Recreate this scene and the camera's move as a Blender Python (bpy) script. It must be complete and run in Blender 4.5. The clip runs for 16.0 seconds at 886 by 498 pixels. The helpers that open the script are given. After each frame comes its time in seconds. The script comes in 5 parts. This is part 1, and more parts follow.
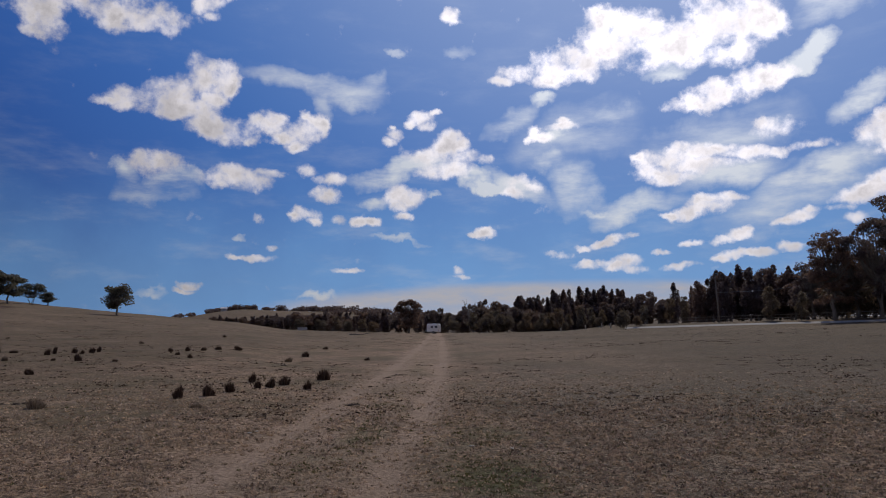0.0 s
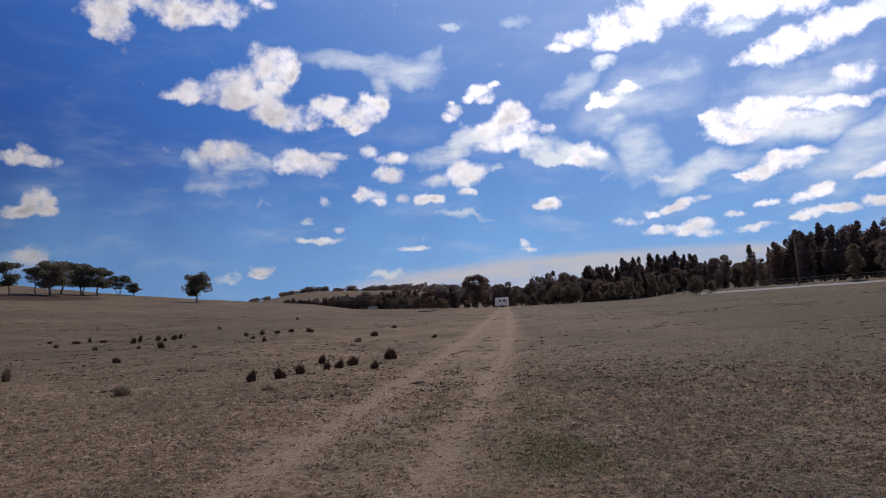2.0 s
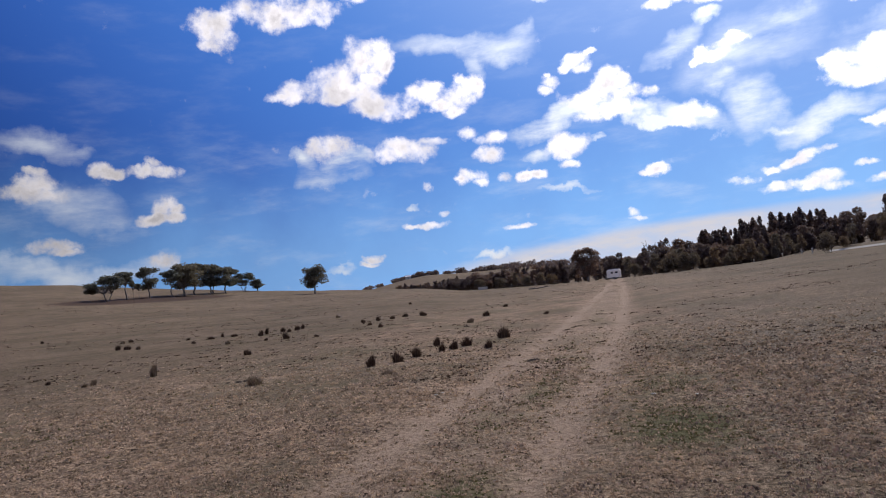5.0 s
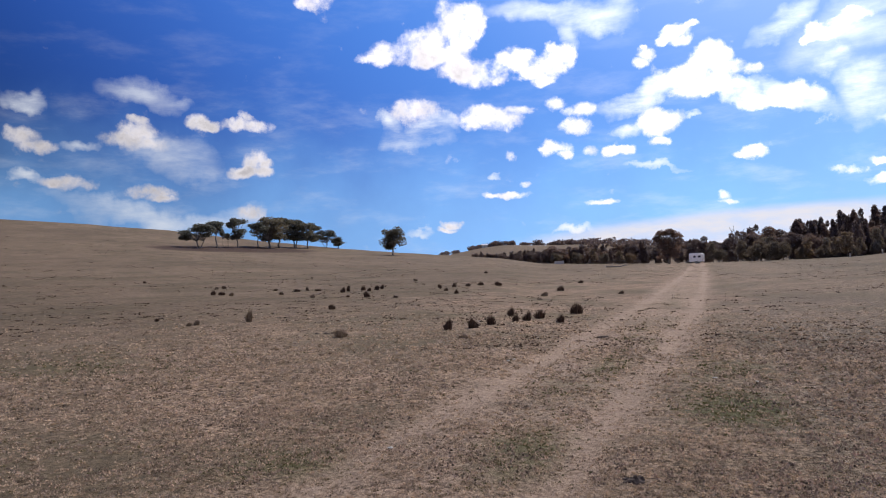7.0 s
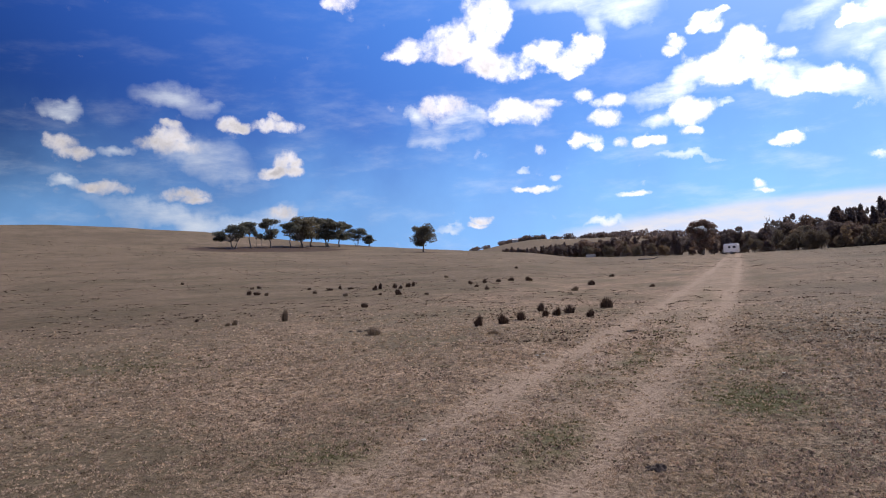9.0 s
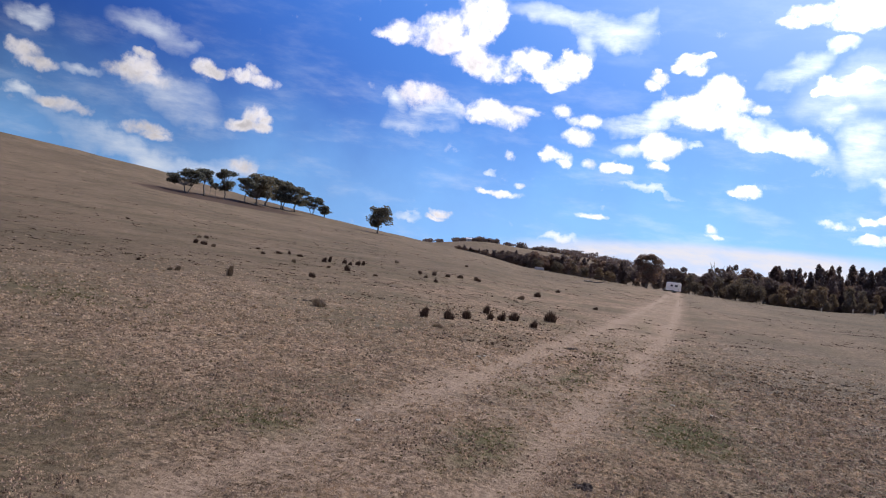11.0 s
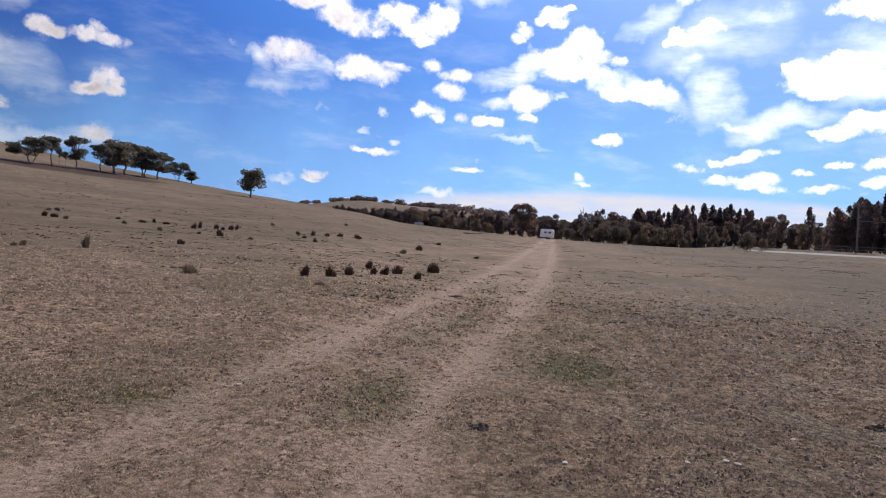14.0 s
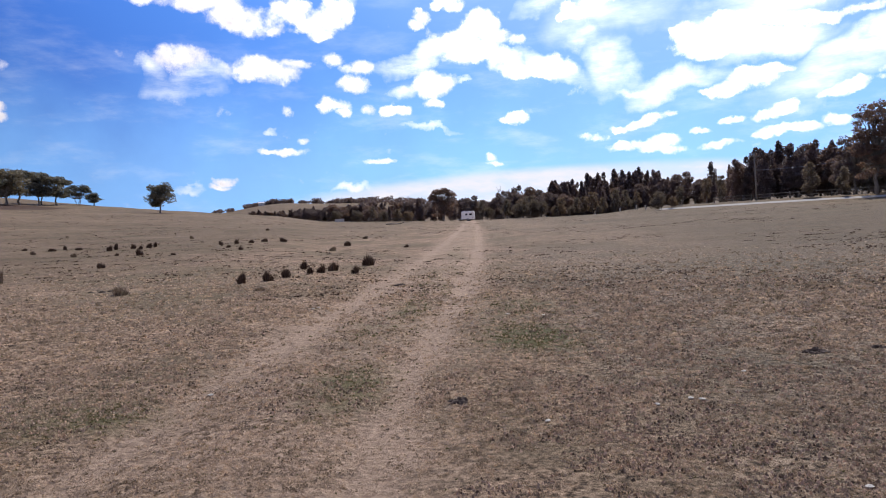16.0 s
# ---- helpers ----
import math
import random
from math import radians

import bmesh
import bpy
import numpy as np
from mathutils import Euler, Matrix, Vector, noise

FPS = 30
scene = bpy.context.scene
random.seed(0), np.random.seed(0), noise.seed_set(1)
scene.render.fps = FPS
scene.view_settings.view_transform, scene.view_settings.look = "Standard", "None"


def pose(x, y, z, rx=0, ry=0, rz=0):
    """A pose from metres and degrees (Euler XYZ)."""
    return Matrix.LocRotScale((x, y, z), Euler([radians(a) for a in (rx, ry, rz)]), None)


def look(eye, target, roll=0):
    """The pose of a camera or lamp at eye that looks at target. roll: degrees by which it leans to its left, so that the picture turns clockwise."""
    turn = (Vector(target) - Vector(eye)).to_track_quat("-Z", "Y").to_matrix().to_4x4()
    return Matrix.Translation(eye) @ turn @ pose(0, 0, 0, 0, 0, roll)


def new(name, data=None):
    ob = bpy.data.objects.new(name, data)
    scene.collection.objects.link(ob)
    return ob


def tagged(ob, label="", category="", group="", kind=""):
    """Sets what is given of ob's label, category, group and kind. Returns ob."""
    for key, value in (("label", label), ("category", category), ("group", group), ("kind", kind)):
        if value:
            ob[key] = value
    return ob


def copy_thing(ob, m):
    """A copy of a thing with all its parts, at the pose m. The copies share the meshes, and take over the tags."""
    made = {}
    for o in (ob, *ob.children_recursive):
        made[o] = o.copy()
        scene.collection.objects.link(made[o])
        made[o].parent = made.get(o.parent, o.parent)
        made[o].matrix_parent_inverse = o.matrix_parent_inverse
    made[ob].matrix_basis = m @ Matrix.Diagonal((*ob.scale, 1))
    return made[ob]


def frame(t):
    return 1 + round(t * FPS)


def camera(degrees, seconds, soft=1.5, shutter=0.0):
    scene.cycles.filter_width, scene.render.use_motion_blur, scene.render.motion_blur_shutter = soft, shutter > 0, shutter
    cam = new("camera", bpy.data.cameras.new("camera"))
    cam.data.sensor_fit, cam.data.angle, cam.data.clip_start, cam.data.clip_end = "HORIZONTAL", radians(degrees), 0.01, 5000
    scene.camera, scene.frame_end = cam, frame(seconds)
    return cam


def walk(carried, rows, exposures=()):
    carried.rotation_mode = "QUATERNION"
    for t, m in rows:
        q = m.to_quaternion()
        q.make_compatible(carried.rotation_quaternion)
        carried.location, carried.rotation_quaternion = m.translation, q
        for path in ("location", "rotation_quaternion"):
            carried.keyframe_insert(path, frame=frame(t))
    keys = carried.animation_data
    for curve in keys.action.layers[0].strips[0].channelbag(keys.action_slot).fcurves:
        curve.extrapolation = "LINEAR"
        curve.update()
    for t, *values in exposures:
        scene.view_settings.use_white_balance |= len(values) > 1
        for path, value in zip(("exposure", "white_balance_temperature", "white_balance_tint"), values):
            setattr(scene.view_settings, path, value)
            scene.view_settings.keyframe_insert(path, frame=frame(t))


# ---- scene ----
cam = camera(66.0, 16.0, soft=1.0)
PATH = [
    (0.0, pose(0.152, 0.083, 1.472, 96.19, 0.32, -0.52)),
    (0.5, pose(0.261, 0.081, 1.505, 95.19, 1.32, 1.36)),
    (1.0, pose(0.331, 0.003, 1.523, 95.57, 1.95, 3.15)),
    (1.5, pose(0.317, 0.088, 1.504, 94.62, 2.99, 4.14)),
    (2.0, pose(0.318, 0.069, 1.520, 94.23, 2.71, 5.22)),
    (2.5, pose(0.297, 0.142, 1.497, 94.32, 3.66, 6.56)),
    (3.0, pose(0.309, 0.134, 1.499, 94.36, 5.29, 8.35)),
    (5.5, pose(0.351, -0.027, 1.538, 91.78, 5.58, 16.04)),
    (6.0, pose(0.368, -0.222, 1.571, 88.46, 4.64, 17.69)),
    (6.5, pose(0.375, -0.368, 1.526, 89.19, 2.13, 18.40)),
    (7.0, pose(0.475, -0.683, 1.578, 91.04, 2.11, 20.76)),
    (7.5, pose(0.527, -0.812, 1.602, 90.70, 2.80, 22.43)),
    (8.0, pose(0.577, -0.836, 1.606, 89.91, 4.65, 22.69)),
    (8.5, pose(0.618, -0.905, 1.619, 90.40, 4.51, 23.13)),
    (11.0, pose(0.448, -0.953, 1.607, 90.09, -7.66, 19.25)),
    (11.5, pose(0.416, -0.935, 1.595, 89.50, -9.10, 17.94)),
    (12.0, pose(0.403, -0.858, 1.566, 89.59, -7.62, 16.69)),
    (12.5, pose(0.406, -0.770, 1.531, 90.57, -5.30, 14.60)),
    (13.0, pose(0.413, -0.709, 1.508, 90.60, -3.56, 12.75)),
    (13.5, pose(0.408, -0.712, 1.502, 88.32, -3.95, 10.87)),
    (14.0, pose(0.376, -0.671, 1.484, 87.62, -4.36, 9.08)),
    (14.5, pose(0.294, -0.541, 1.449, 84.97, -2.06, 6.71)),
    (15.0, pose(0.192, -0.609, 1.458, 86.00, 0.31, 5.32)),
    (15.5, pose(0.087, -0.717, 1.438, 86.66, -1.31, 3.60)),
    (16.0, pose(0.111, -0.831, 1.432, 86.87, 2.17, 2.34)),
]
EXPOSURES = [(0.0, -1.15), (2.0, -0.82), (3.2, -0.72), (5.5, -0.30), (8.0, -0.05), (11.0, -0.05), (13.5, -0.14), (16.0, 0.10)]
walk(cam, PATH, EXPOSURES)

# ---- world: sky with clouds, sun ----
SUN_AZ, SUN_EL = 21.0, 46.0          # degrees, azimuth clockwise from +y
world = bpy.data.worlds.new("sky")
scene.world = world
world.use_nodes = True
WT = world.node_tree
WT.nodes.clear()


def wnode(kind, *values):
    """A node of the sky; values fill its inputs in order, sockets are linked."""
    n = WT.nodes.new(kind)
    if kind == "ShaderNodeMapRange":
        n.interpolation_type = "SMOOTHSTEP"
    for i, v in enumerate(values):
        if v is None:
            continue
        if isinstance(v, bpy.types.NodeSocket):
            WT.links.new(v, n.inputs[i])
        else:
            n.inputs[i].default_value = v
    return n


def wmath(op, *values):
    n = wnode("ShaderNodeMath", *values)
    n.operation = op
    return n.outputs[0]


def wvec(op, *values):
    n = wnode("ShaderNodeVectorMath", *values)
    n.operation = op
    return n.outputs[1] if op in ("DOT_PRODUCT", "LENGTH") else n.outputs[0]


def toward(az, el):
    a, e = radians(az), radians(el)
    return Vector((math.sin(a) * math.cos(e), math.cos(a) * math.cos(e), math.sin(e)))


way = wnode("ShaderNodeTexCoord").outputs["Generated"]
billow = wnode("ShaderNodeTexNoise", way, None, 16.0, 3.0, 0.55).outputs["Color"]
curl = wnode("ShaderNodeTexNoise", way, None, 46.0, 4.0, 0.62).outputs["Color"]
shift = wvec("SCALE", wvec("SUBTRACT", billow, (0.5, 0.5, 0.5)))
shift.node.inputs[3].default_value = 0.042
shift2 = wvec("SCALE", wvec("SUBTRACT", curl, (0.5, 0.5, 0.5)))
shift2.node.inputs[3].default_value = 0.024
bent = wvec("ADD", wvec("ADD", way, shift), shift2)
fine = wvec("ADD", way, wvec("MULTIPLY", wvec("ADD", shift, shift2), (0.58, 0.58, 0.58)))
flow = wnode("ShaderNodeTexNoise", way, None, 7.0, 2.0, 0.5).outputs["Color"]
shift3 = wvec("SCALE", wvec("SUBTRACT", flow, (0.5, 0.5, 0.5)))
shift3.node.inputs[3].default_value = 0.11
drawn = wvec("ADD", bent, shift3)
heaps, veils = [], []


def ellipse(p, az, el, half_w, half_h, tilt, strength):
    """strength * (1 - distance squared) from the middle of an ellipse in the sky."""
    mid = toward(az, el)
    side = mid.cross(Vector((0, 0, 1))).normalized()
    up = side.cross(mid)
    c, s = math.cos(radians(tilt)), math.sin(radians(tilt))
    u, v = side * c + up * s, up * c - side * s
    a = wvec("DOT_PRODUCT", p, tuple(u / math.tan(radians(half_w))))
    b = wvec("DOT_PRODUCT", p, tuple(v / math.tan(radians(half_h))))
    q = wmath("MULTIPLY_ADD", a, a, wmath("MULTIPLY", b, b))
    return wmath("MULTIPLY_ADD", q, -strength, strength)


def cumulus(*row):
    heaps.append(ellipse(bent if row[3] > 1.0 else fine, *row))


def wisp(*row):
    veils.append(ellipse(drawn if row[3] > 0.8 else bent, *row))


def most(values):
    top = -1.0
    for v in values:
        top = wmath("SMOOTH_MAX", v, top, 0.25)
    return top


cumulus(-19.3, 19.3, 2.03, 1.44, -2, 1.0)
cumulus(-21.5, 18.3, 2.49, 1.59, 8, 1.0)
cumulus(-17.7, 19.2, 1.35, 1.26, -2, 1.0)
cumulus(-24.2, 17.3, 2.28, 1.00, 8, 1.0)
cumulus(-26.3, 16.8, 1.14, 0.45, 6, 0.9)
cumulus(-20.9, 17.0, 2.74, 0.91, -2, 1.0)
cumulus(-18.4, 17.8, 1.14, 0.82, -2, 1.0)
cumulus(-18.8, 15.8, 1.61, 1.15, -2, 1.0)
cumulus(-16.6, 15.5, 1.83, 1.28, -2, 1.0)
cumulus(-14.5, 16.0, 1.60, 1.28, -2, 1.0)
cumulus(-13.5, 16.4, 0.68, 0.68, -2, 1.0)
cumulus(-15.5, 14.8, 0.92, 0.55, -2, 1.0)
cumulus(-11.2, 15.4, 1.59, 0.91, -2, 1.0)
cumulus(-10.5, 16.0, 1.13, 1.13, -2, 1.0)
cumulus(-9.8, 16.5, 0.54, 0.45, -2, 1.0)
cumulus(-12.6, 15.0, 1.37, 0.46, -2, 1.0)
cumulus(-11.7, 14.5, 0.91, 0.55, -2, 1.0)
cumulus(-23.4, 12.4, 1.30, 0.93, -2, 0.85)
cumulus(-22.0, 12.8, 1.63, 0.93, -2, 0.9)
wisp(-21.6, 11.5, 2.10, 1.12, -2, 0.8)
wisp(-24.4, 11.9, 1.02, 1.02, -2, 0.6)
wisp(-22.8, 10.3, 2.81, 1.31, -2, 0.65)
cumulus(-16.3, 11.8, 2.79, 0.93, -2, 0.95)
cumulus(-18.0, 11.7, 1.17, 0.65, -2, 0.9)
cumulus(-13.9, 12.3, 1.85, 0.37, 3, 0.8)
cumulus(-10.6, 12.4, 1.15, 0.60, -2, 1.0)
cumulus(-8.8, 11.8, 1.00, 0.68, -2, 1.0)
cumulus(-9.3, 10.7, 1.47, 0.64, -2, 1.0)
cumulus(-9.8, 11.7, 0.92, 0.55, -2, 1.0)
cumulus(-11.0, 8.9, 1.39, 0.65, -2, 1.0)
cumulus(-11.9, 8.9, 0.70, 0.28, -2, 1.0)
cumulus(-10.4, 8.3, 0.69, 0.37, -2, 0.9)
cumulus(-8.1, 8.5, 0.64, 0.41, -2, 0.8)
cumulus(-6.5, 8.4, 0.82, 0.36, -2, 1.0)
cumulus(-5.4, 8.4, 0.91, 0.36, -2, 1.0)
cumulus(-14.8, 8.5, 0.56, 0.37, -2, 0.65)
wisp(-16.2, 7.1, 0.75, 0.38, -2, 0.6)
cumulus(1.1, 15.3, 1.07, 0.85, -2, 1.0)
cumulus(0.3, 14.6, 1.51, 1.08, -2, 1.0)
cumulus(1.7, 14.6, 1.28, 0.94, -2, 1.0)
cumulus(-0.6, 13.9, 1.96, 0.96, -2, 1.0)
cumulus(2.5, 13.7, 1.70, 0.77, -2, 1.0)
cumulus(4.1, 13.5, 0.93, 0.59, -2, 1.0)
cumulus(-0.0, 12.7, 1.96, 0.87, -2, 1.0)
cumulus(2.1, 12.9, 1.71, 0.77, -2, 1.0)
wisp(-4.3, 12.5, 4.24, 1.25, 10, 0.85)
wisp(-1.3, 12.7, 2.63, 1.32, -2, 0.9)
wisp(4.8, 11.1, 2.74, 0.72, -14, 0.95)
wisp(3.2, 12.1, 1.70, 0.77, -2, 0.9)
cumulus(7.1, 11.6, 1.44, 0.74, -2, 1.0)
cumulus(6.7, 10.8, 1.04, 0.50, -2, 1.0)
cumulus(8.0, 11.3, 0.82, 0.41, -2, 1.0)
cumulus(-1.3, 17.0, 1.08, 0.69, -2, 1.0)
cumulus(-0.9, 16.4, 0.86, 0.52, -2, 1.0)
cumulus(-2.0, 16.8, 0.65, 0.43, -2, 0.9)
cumulus(-0.2, 17.3, 0.51, 0.26, -2, 0.8)
cumulus(-3.6, 15.8, 0.79, 0.61, -2, 1.0)
cumulus(-4.2, 15.1, 0.62, 0.44, -2, 1.0)
cumulus(-3.7, 16.4, 0.35, 0.26, -2, 0.9)
cumulus(8.4, 15.8, 0.64, 0.72, -2, 1.0)
cumulus(8.9, 15.3, 1.12, 0.48, -2, 1.0)
cumulus(8.0, 15.2, 0.48, 0.40, -2, 1.0)
cumulus(-2.9, 10.6, 1.78, 0.98, -2, 1.0)
cumulus(-1.8, 10.8, 0.89, 0.71, -2, 1.0)
cumulus(-3.3, 9.8, 0.81, 0.63, -2, 1.0)
cumulus(-2.9, 8.9, 0.90, 0.45, -2, 1.0)
wisp(-5.3, 10.0, 1.27, 0.77, -2, 0.6)
wisp(-0.3, 10.8, 0.96, 0.26, -2, 0.6)
cumulus(3.9, 7.4, 1.07, 0.47, -2, 1.0)
cumulus(3.0, 7.3, 0.78, 0.26, -2, 0.9)
wisp(-11.7, 19.9, 4.88, 1.55, -2, 0.5)
wisp(-7.1, 19.5, 2.72, 1.05, 23, 0.5)
wisp(-9.9, 18.1, 0.80, 2.14, -2, 0.45)
wisp(6.6, 17.1, 3.85, 1.30, 28, 0.6)
wisp(11.2, 15.0, 1.64, 1.17, 28, 0.75)
wisp(10.4, 12.5, 1.67, 1.20, -2, 0.6)
wisp(11.9, 10.3, 2.17, 2.57, -2, 0.7)
wisp(-44.1, 13.8, 2.98, 1.28, 3, 0.42)
wisp(-41.9, 13.2, 1.73, 0.87, -2, 0.4)
wisp(-52.2, 12.5, 1.67, 0.79, -2, 0.5)
cumulus(-44.4, 10.9, 1.29, 0.69, -2, 0.85)
cumulus(-45.4, 10.1, 1.70, 0.68, -2, 0.85)
cumulus(-43.8, 9.8, 1.73, 0.60, -2, 0.85)
cumulus(-44.6, 11.6, 0.77, 0.34, -2, 0.8)
cumulus(-52.1, 10.0, 1.12, 0.60, -2, 0.85)
cumulus(-51.1, 9.5, 1.14, 0.49, -2, 0.85)
wisp(-48.3, 9.5, 1.67, 0.58, -2, 0.55)
cumulus(-35.7, 11.5, 1.58, 0.63, -2, 0.95)
cumulus(-37.5, 11.5, 1.25, 0.45, -2, 0.9)
cumulus(-36.4, 12.1, 0.63, 0.36, -2, 0.8)
cumulus(-40.5, 11.7, 0.79, 0.44, -2, 0.85)
cumulus(-39.5, 11.4, 0.71, 0.35, -2, 0.8)
wisp(-41.8, 9.4, 4.17, 1.75, -7, 0.42)
cumulus(-36.0, 8.8, 1.00, 0.73, -2, 0.9)
cumulus(-36.9, 7.9, 1.00, 0.54, -2, 0.9)
cumulus(-35.5, 7.9, 0.82, 0.46, -2, 0.9)
cumulus(-35.2, 8.5, 0.64, 0.36, -2, 0.8)
cumulus(-43.7, 6.1, 1.65, 0.52, -2, 0.95)
cumulus(-43.1, 5.6, 1.09, 0.35, -2, 0.9)
cumulus(-48.8, 6.8, 1.46, 0.50, -2, 0.85)
cumulus(-50.2, 6.8, 1.23, 0.37, -2, 0.8)
wisp(-52.0, 7.3, 1.45, 0.52, -12, 0.65)
wisp(-44.6, 4.8, 6.50, 1.04, -5, 0.45)
cumulus(-36.4, 4.5, 1.14, 0.55, -2, 0.85)
wisp(-38.8, 4.3, 4.06, 0.99, -2, 0.5)
cumulus(-14.7, 5.4, 1.98, 0.28, 1, 0.85)
cumulus(-13.5, 6.2, 0.47, 0.23, -2, 0.6)
cumulus(-20.0, 3.1, 0.95, 0.33, -2, 0.85)
cumulus(-20.4, 2.7, 1.04, 0.24, -2, 0.8)
wisp(-22.6, 2.4, 1.23, 0.43, -2, 0.65)
cumulus(-7.1, 4.2, 1.29, 0.23, -2, 0.7)
wisp(-9.9, 2.5, 1.86, 0.37, 3, 0.65)
cumulus(1.8, 4.2, 0.53, 0.35, -2, 0.85)
cumulus(2.1, 3.8, 0.70, 0.22, -2, 0.8)
wisp(-3.0, 7.0, 2.70, 0.31, -5, 0.5)
cumulus(20.6, 12.1, 3.13, 0.72, -1, 1.0)
cumulus(18.4, 11.9, 1.81, 0.72, -1, 1.0)
wisp(12.1, 15.1, 6.46, 2.77, 11, 0.4)
wisp(23.3, 14.6, 7.00, 2.19, 11, 0.45)
wisp(28.2, 8.9, 6.37, 1.70, 13, 0.5)
cumulus(12.8, 21.2, 2.25, 1.35, -1, 1.0)
cumulus(10.1, 20.1, 2.74, 0.82, -1, 1.0)
cumulus(17.5, 22.6, 2.64, 1.32, -1, 1.0)
cumulus(7.4, 20.5, 1.83, 0.82, -1, 1.0)
cumulus(6.0, 19.9, 1.15, 0.46, -1, 0.9)
cumulus(9.9, 21.1, 1.82, 1.27, -1, 1.0)
cumulus(11.8, 20.1, 2.04, 0.82, -1, 1.0)
cumulus(13.8, 23.4, 1.55, 1.78, -1, 1.0)
cumulus(15.2, 22.0, 2.67, 1.56, -1, 1.0)
cumulus(16.4, 23.8, 2.19, 1.10, -1, 1.0)
cumulus(17.9, 21.3, 2.65, 1.32, -1, 1.0)
cumulus(20.6, 21.8, 2.60, 1.73, -1, 1.0)
cumulus(22.9, 22.7, 2.56, 1.92, -1, 1.0)
cumulus(25.4, 22.3, 2.52, 2.31, -1, 1.0)
cumulus(27.1, 22.4, 1.45, 1.66, -1, 1.0)
cumulus(23.6, 20.5, 2.57, 0.86, -1, 1.0)
wisp(9.3, 18.5, 1.20, 0.64, -1, 0.7)
wisp(19.6, 19.8, 2.20, 0.70, -1, 0.8)
cumulus(19.9, 17.1, 1.33, 0.62, -1, 1.0)
cumulus(21.7, 17.2, 1.54, 1.10, -1, 1.0)
cumulus(23.4, 17.6, 1.95, 1.08, -1, 1.0)
cumulus(25.1, 17.6, 1.71, 1.20, -1, 1.0)
cumulus(26.8, 18.2, 1.90, 1.05, -1, 1.0)
wisp(29.2, 18.6, 2.06, 1.11, 14, 0.95)
wisp(30.4, 19.2, 1.83, 0.98, 14, 0.9)
cumulus(27.2, 14.5, 1.62, 0.77, -1, 0.9)
cumulus(26.2, 14.9, 0.77, 0.51, -1, 0.9)
cumulus(10.6, 16.6, 0.55, 0.37, -1, 1.0)
cumulus(10.9, 16.1, 1.29, 0.42, -1, 1.0)
wisp(14.9, 16.3, 2.73, 1.09, 14, 0.55)
cumulus(17.5, 12.2, 1.36, 1.18, -1, 0.95)
cumulus(16.8, 13.0, 0.64, 0.46, -1, 0.9)
cumulus(19.5, 13.0, 2.25, 0.81, -1, 1.0)
cumulus(21.5, 13.2, 2.00, 0.71, -1, 1.0)
cumulus(23.2, 13.3, 1.54, 0.44, -1, 1.0)
cumulus(24.8, 12.9, 1.74, 0.52, -1, 1.0)
cumulus(19.2, 11.4, 2.26, 0.63, -1, 0.95)
cumulus(22.3, 12.3, 2.65, 0.53, -1, 0.9)
cumulus(28.0, 12.8, 1.91, 0.51, 7, 0.9)
cumulus(29.2, 12.9, 0.84, 0.34, -1, 0.9)
wisp(24.3, 11.4, 4.80, 1.48, 9, 0.7)
cumulus(21.5, 8.7, 2.68, 0.62, 7, 1.0)
cumulus(22.3, 9.3, 1.77, 0.53, -1, 1.0)
cumulus(23.8, 9.6, 1.10, 0.35, -1, 1.0)
cumulus(19.3, 8.4, 1.13, 0.36, -1, 0.9)
wisp(16.9, 9.1, 4.12, 1.37, 7, 0.75)
wisp(30.6, 10.8, 5.81, 1.66, 19, 0.8)
cumulus(34.4, 13.3, 1.99, 1.99, 24, 0.9)
wisp(33.1, 15.3, 2.49, 1.04, 19, 0.7)
wisp(31.7, 21.9, 2.99, 1.43, 9, 0.6)
cumulus(27.3, 7.6, 1.20, 0.34, 7, 0.95)
cumulus(28.7, 7.8, 1.35, 0.51, 9, 1.0)
cumulus(29.5, 8.2, 0.76, 0.34, -1, 0.9)
cumulus(24.1, 6.6, 1.10, 0.53, 9, 1.0)
cumulus(22.8, 6.2, 1.11, 0.35, -1, 0.95)
cumulus(24.7, 6.9, 0.61, 0.35, -1, 0.9)
cumulus(20.9, 6.2, 0.90, 0.31, 7, 0.9)
cumulus(18.5, 5.4, 0.73, 0.23, -1, 0.8)
cumulus(23.6, 5.1, 1.23, 0.40, -1, 0.95)
cumulus(25.4, 5.2, 1.30, 0.35, 7, 0.95)
cumulus(22.9, 4.9, 0.80, 0.27, -1, 0.9)
cumulus(19.7, 4.3, 1.35, 0.32, 7, 0.9)
cumulus(20.4, 4.5, 0.67, 0.27, -1, 0.8)
cumulus(15.2, 6.9, 1.15, 0.37, 14, 0.95)
cumulus(14.1, 6.4, 1.16, 0.37, 9, 0.9)
cumulus(16.1, 7.1, 0.64, 0.28, -1, 0.85)
cumulus(12.2, 6.1, 0.75, 0.23, -1, 0.7)
cumulus(10.3, 5.5, 1.22, 0.33, -1, 0.9)
cumulus(16.0, 4.9, 1.01, 0.41, -1, 0.9)
cumulus(15.6, 4.4, 1.84, 0.37, -1, 0.9)
cumulus(13.0, 4.8, 1.77, 0.37, -1, 0.85)
cumulus(27.8, 5.7, 1.07, 0.38, -1, 0.9)
cumulus(31.6, 9.0, 1.44, 0.66, -1, 0.95)
cumulus(32.8, 9.1, 1.22, 0.81, -1, 0.95)
cumulus(33.7, 9.6, 1.21, 0.89, -1, 0.95)
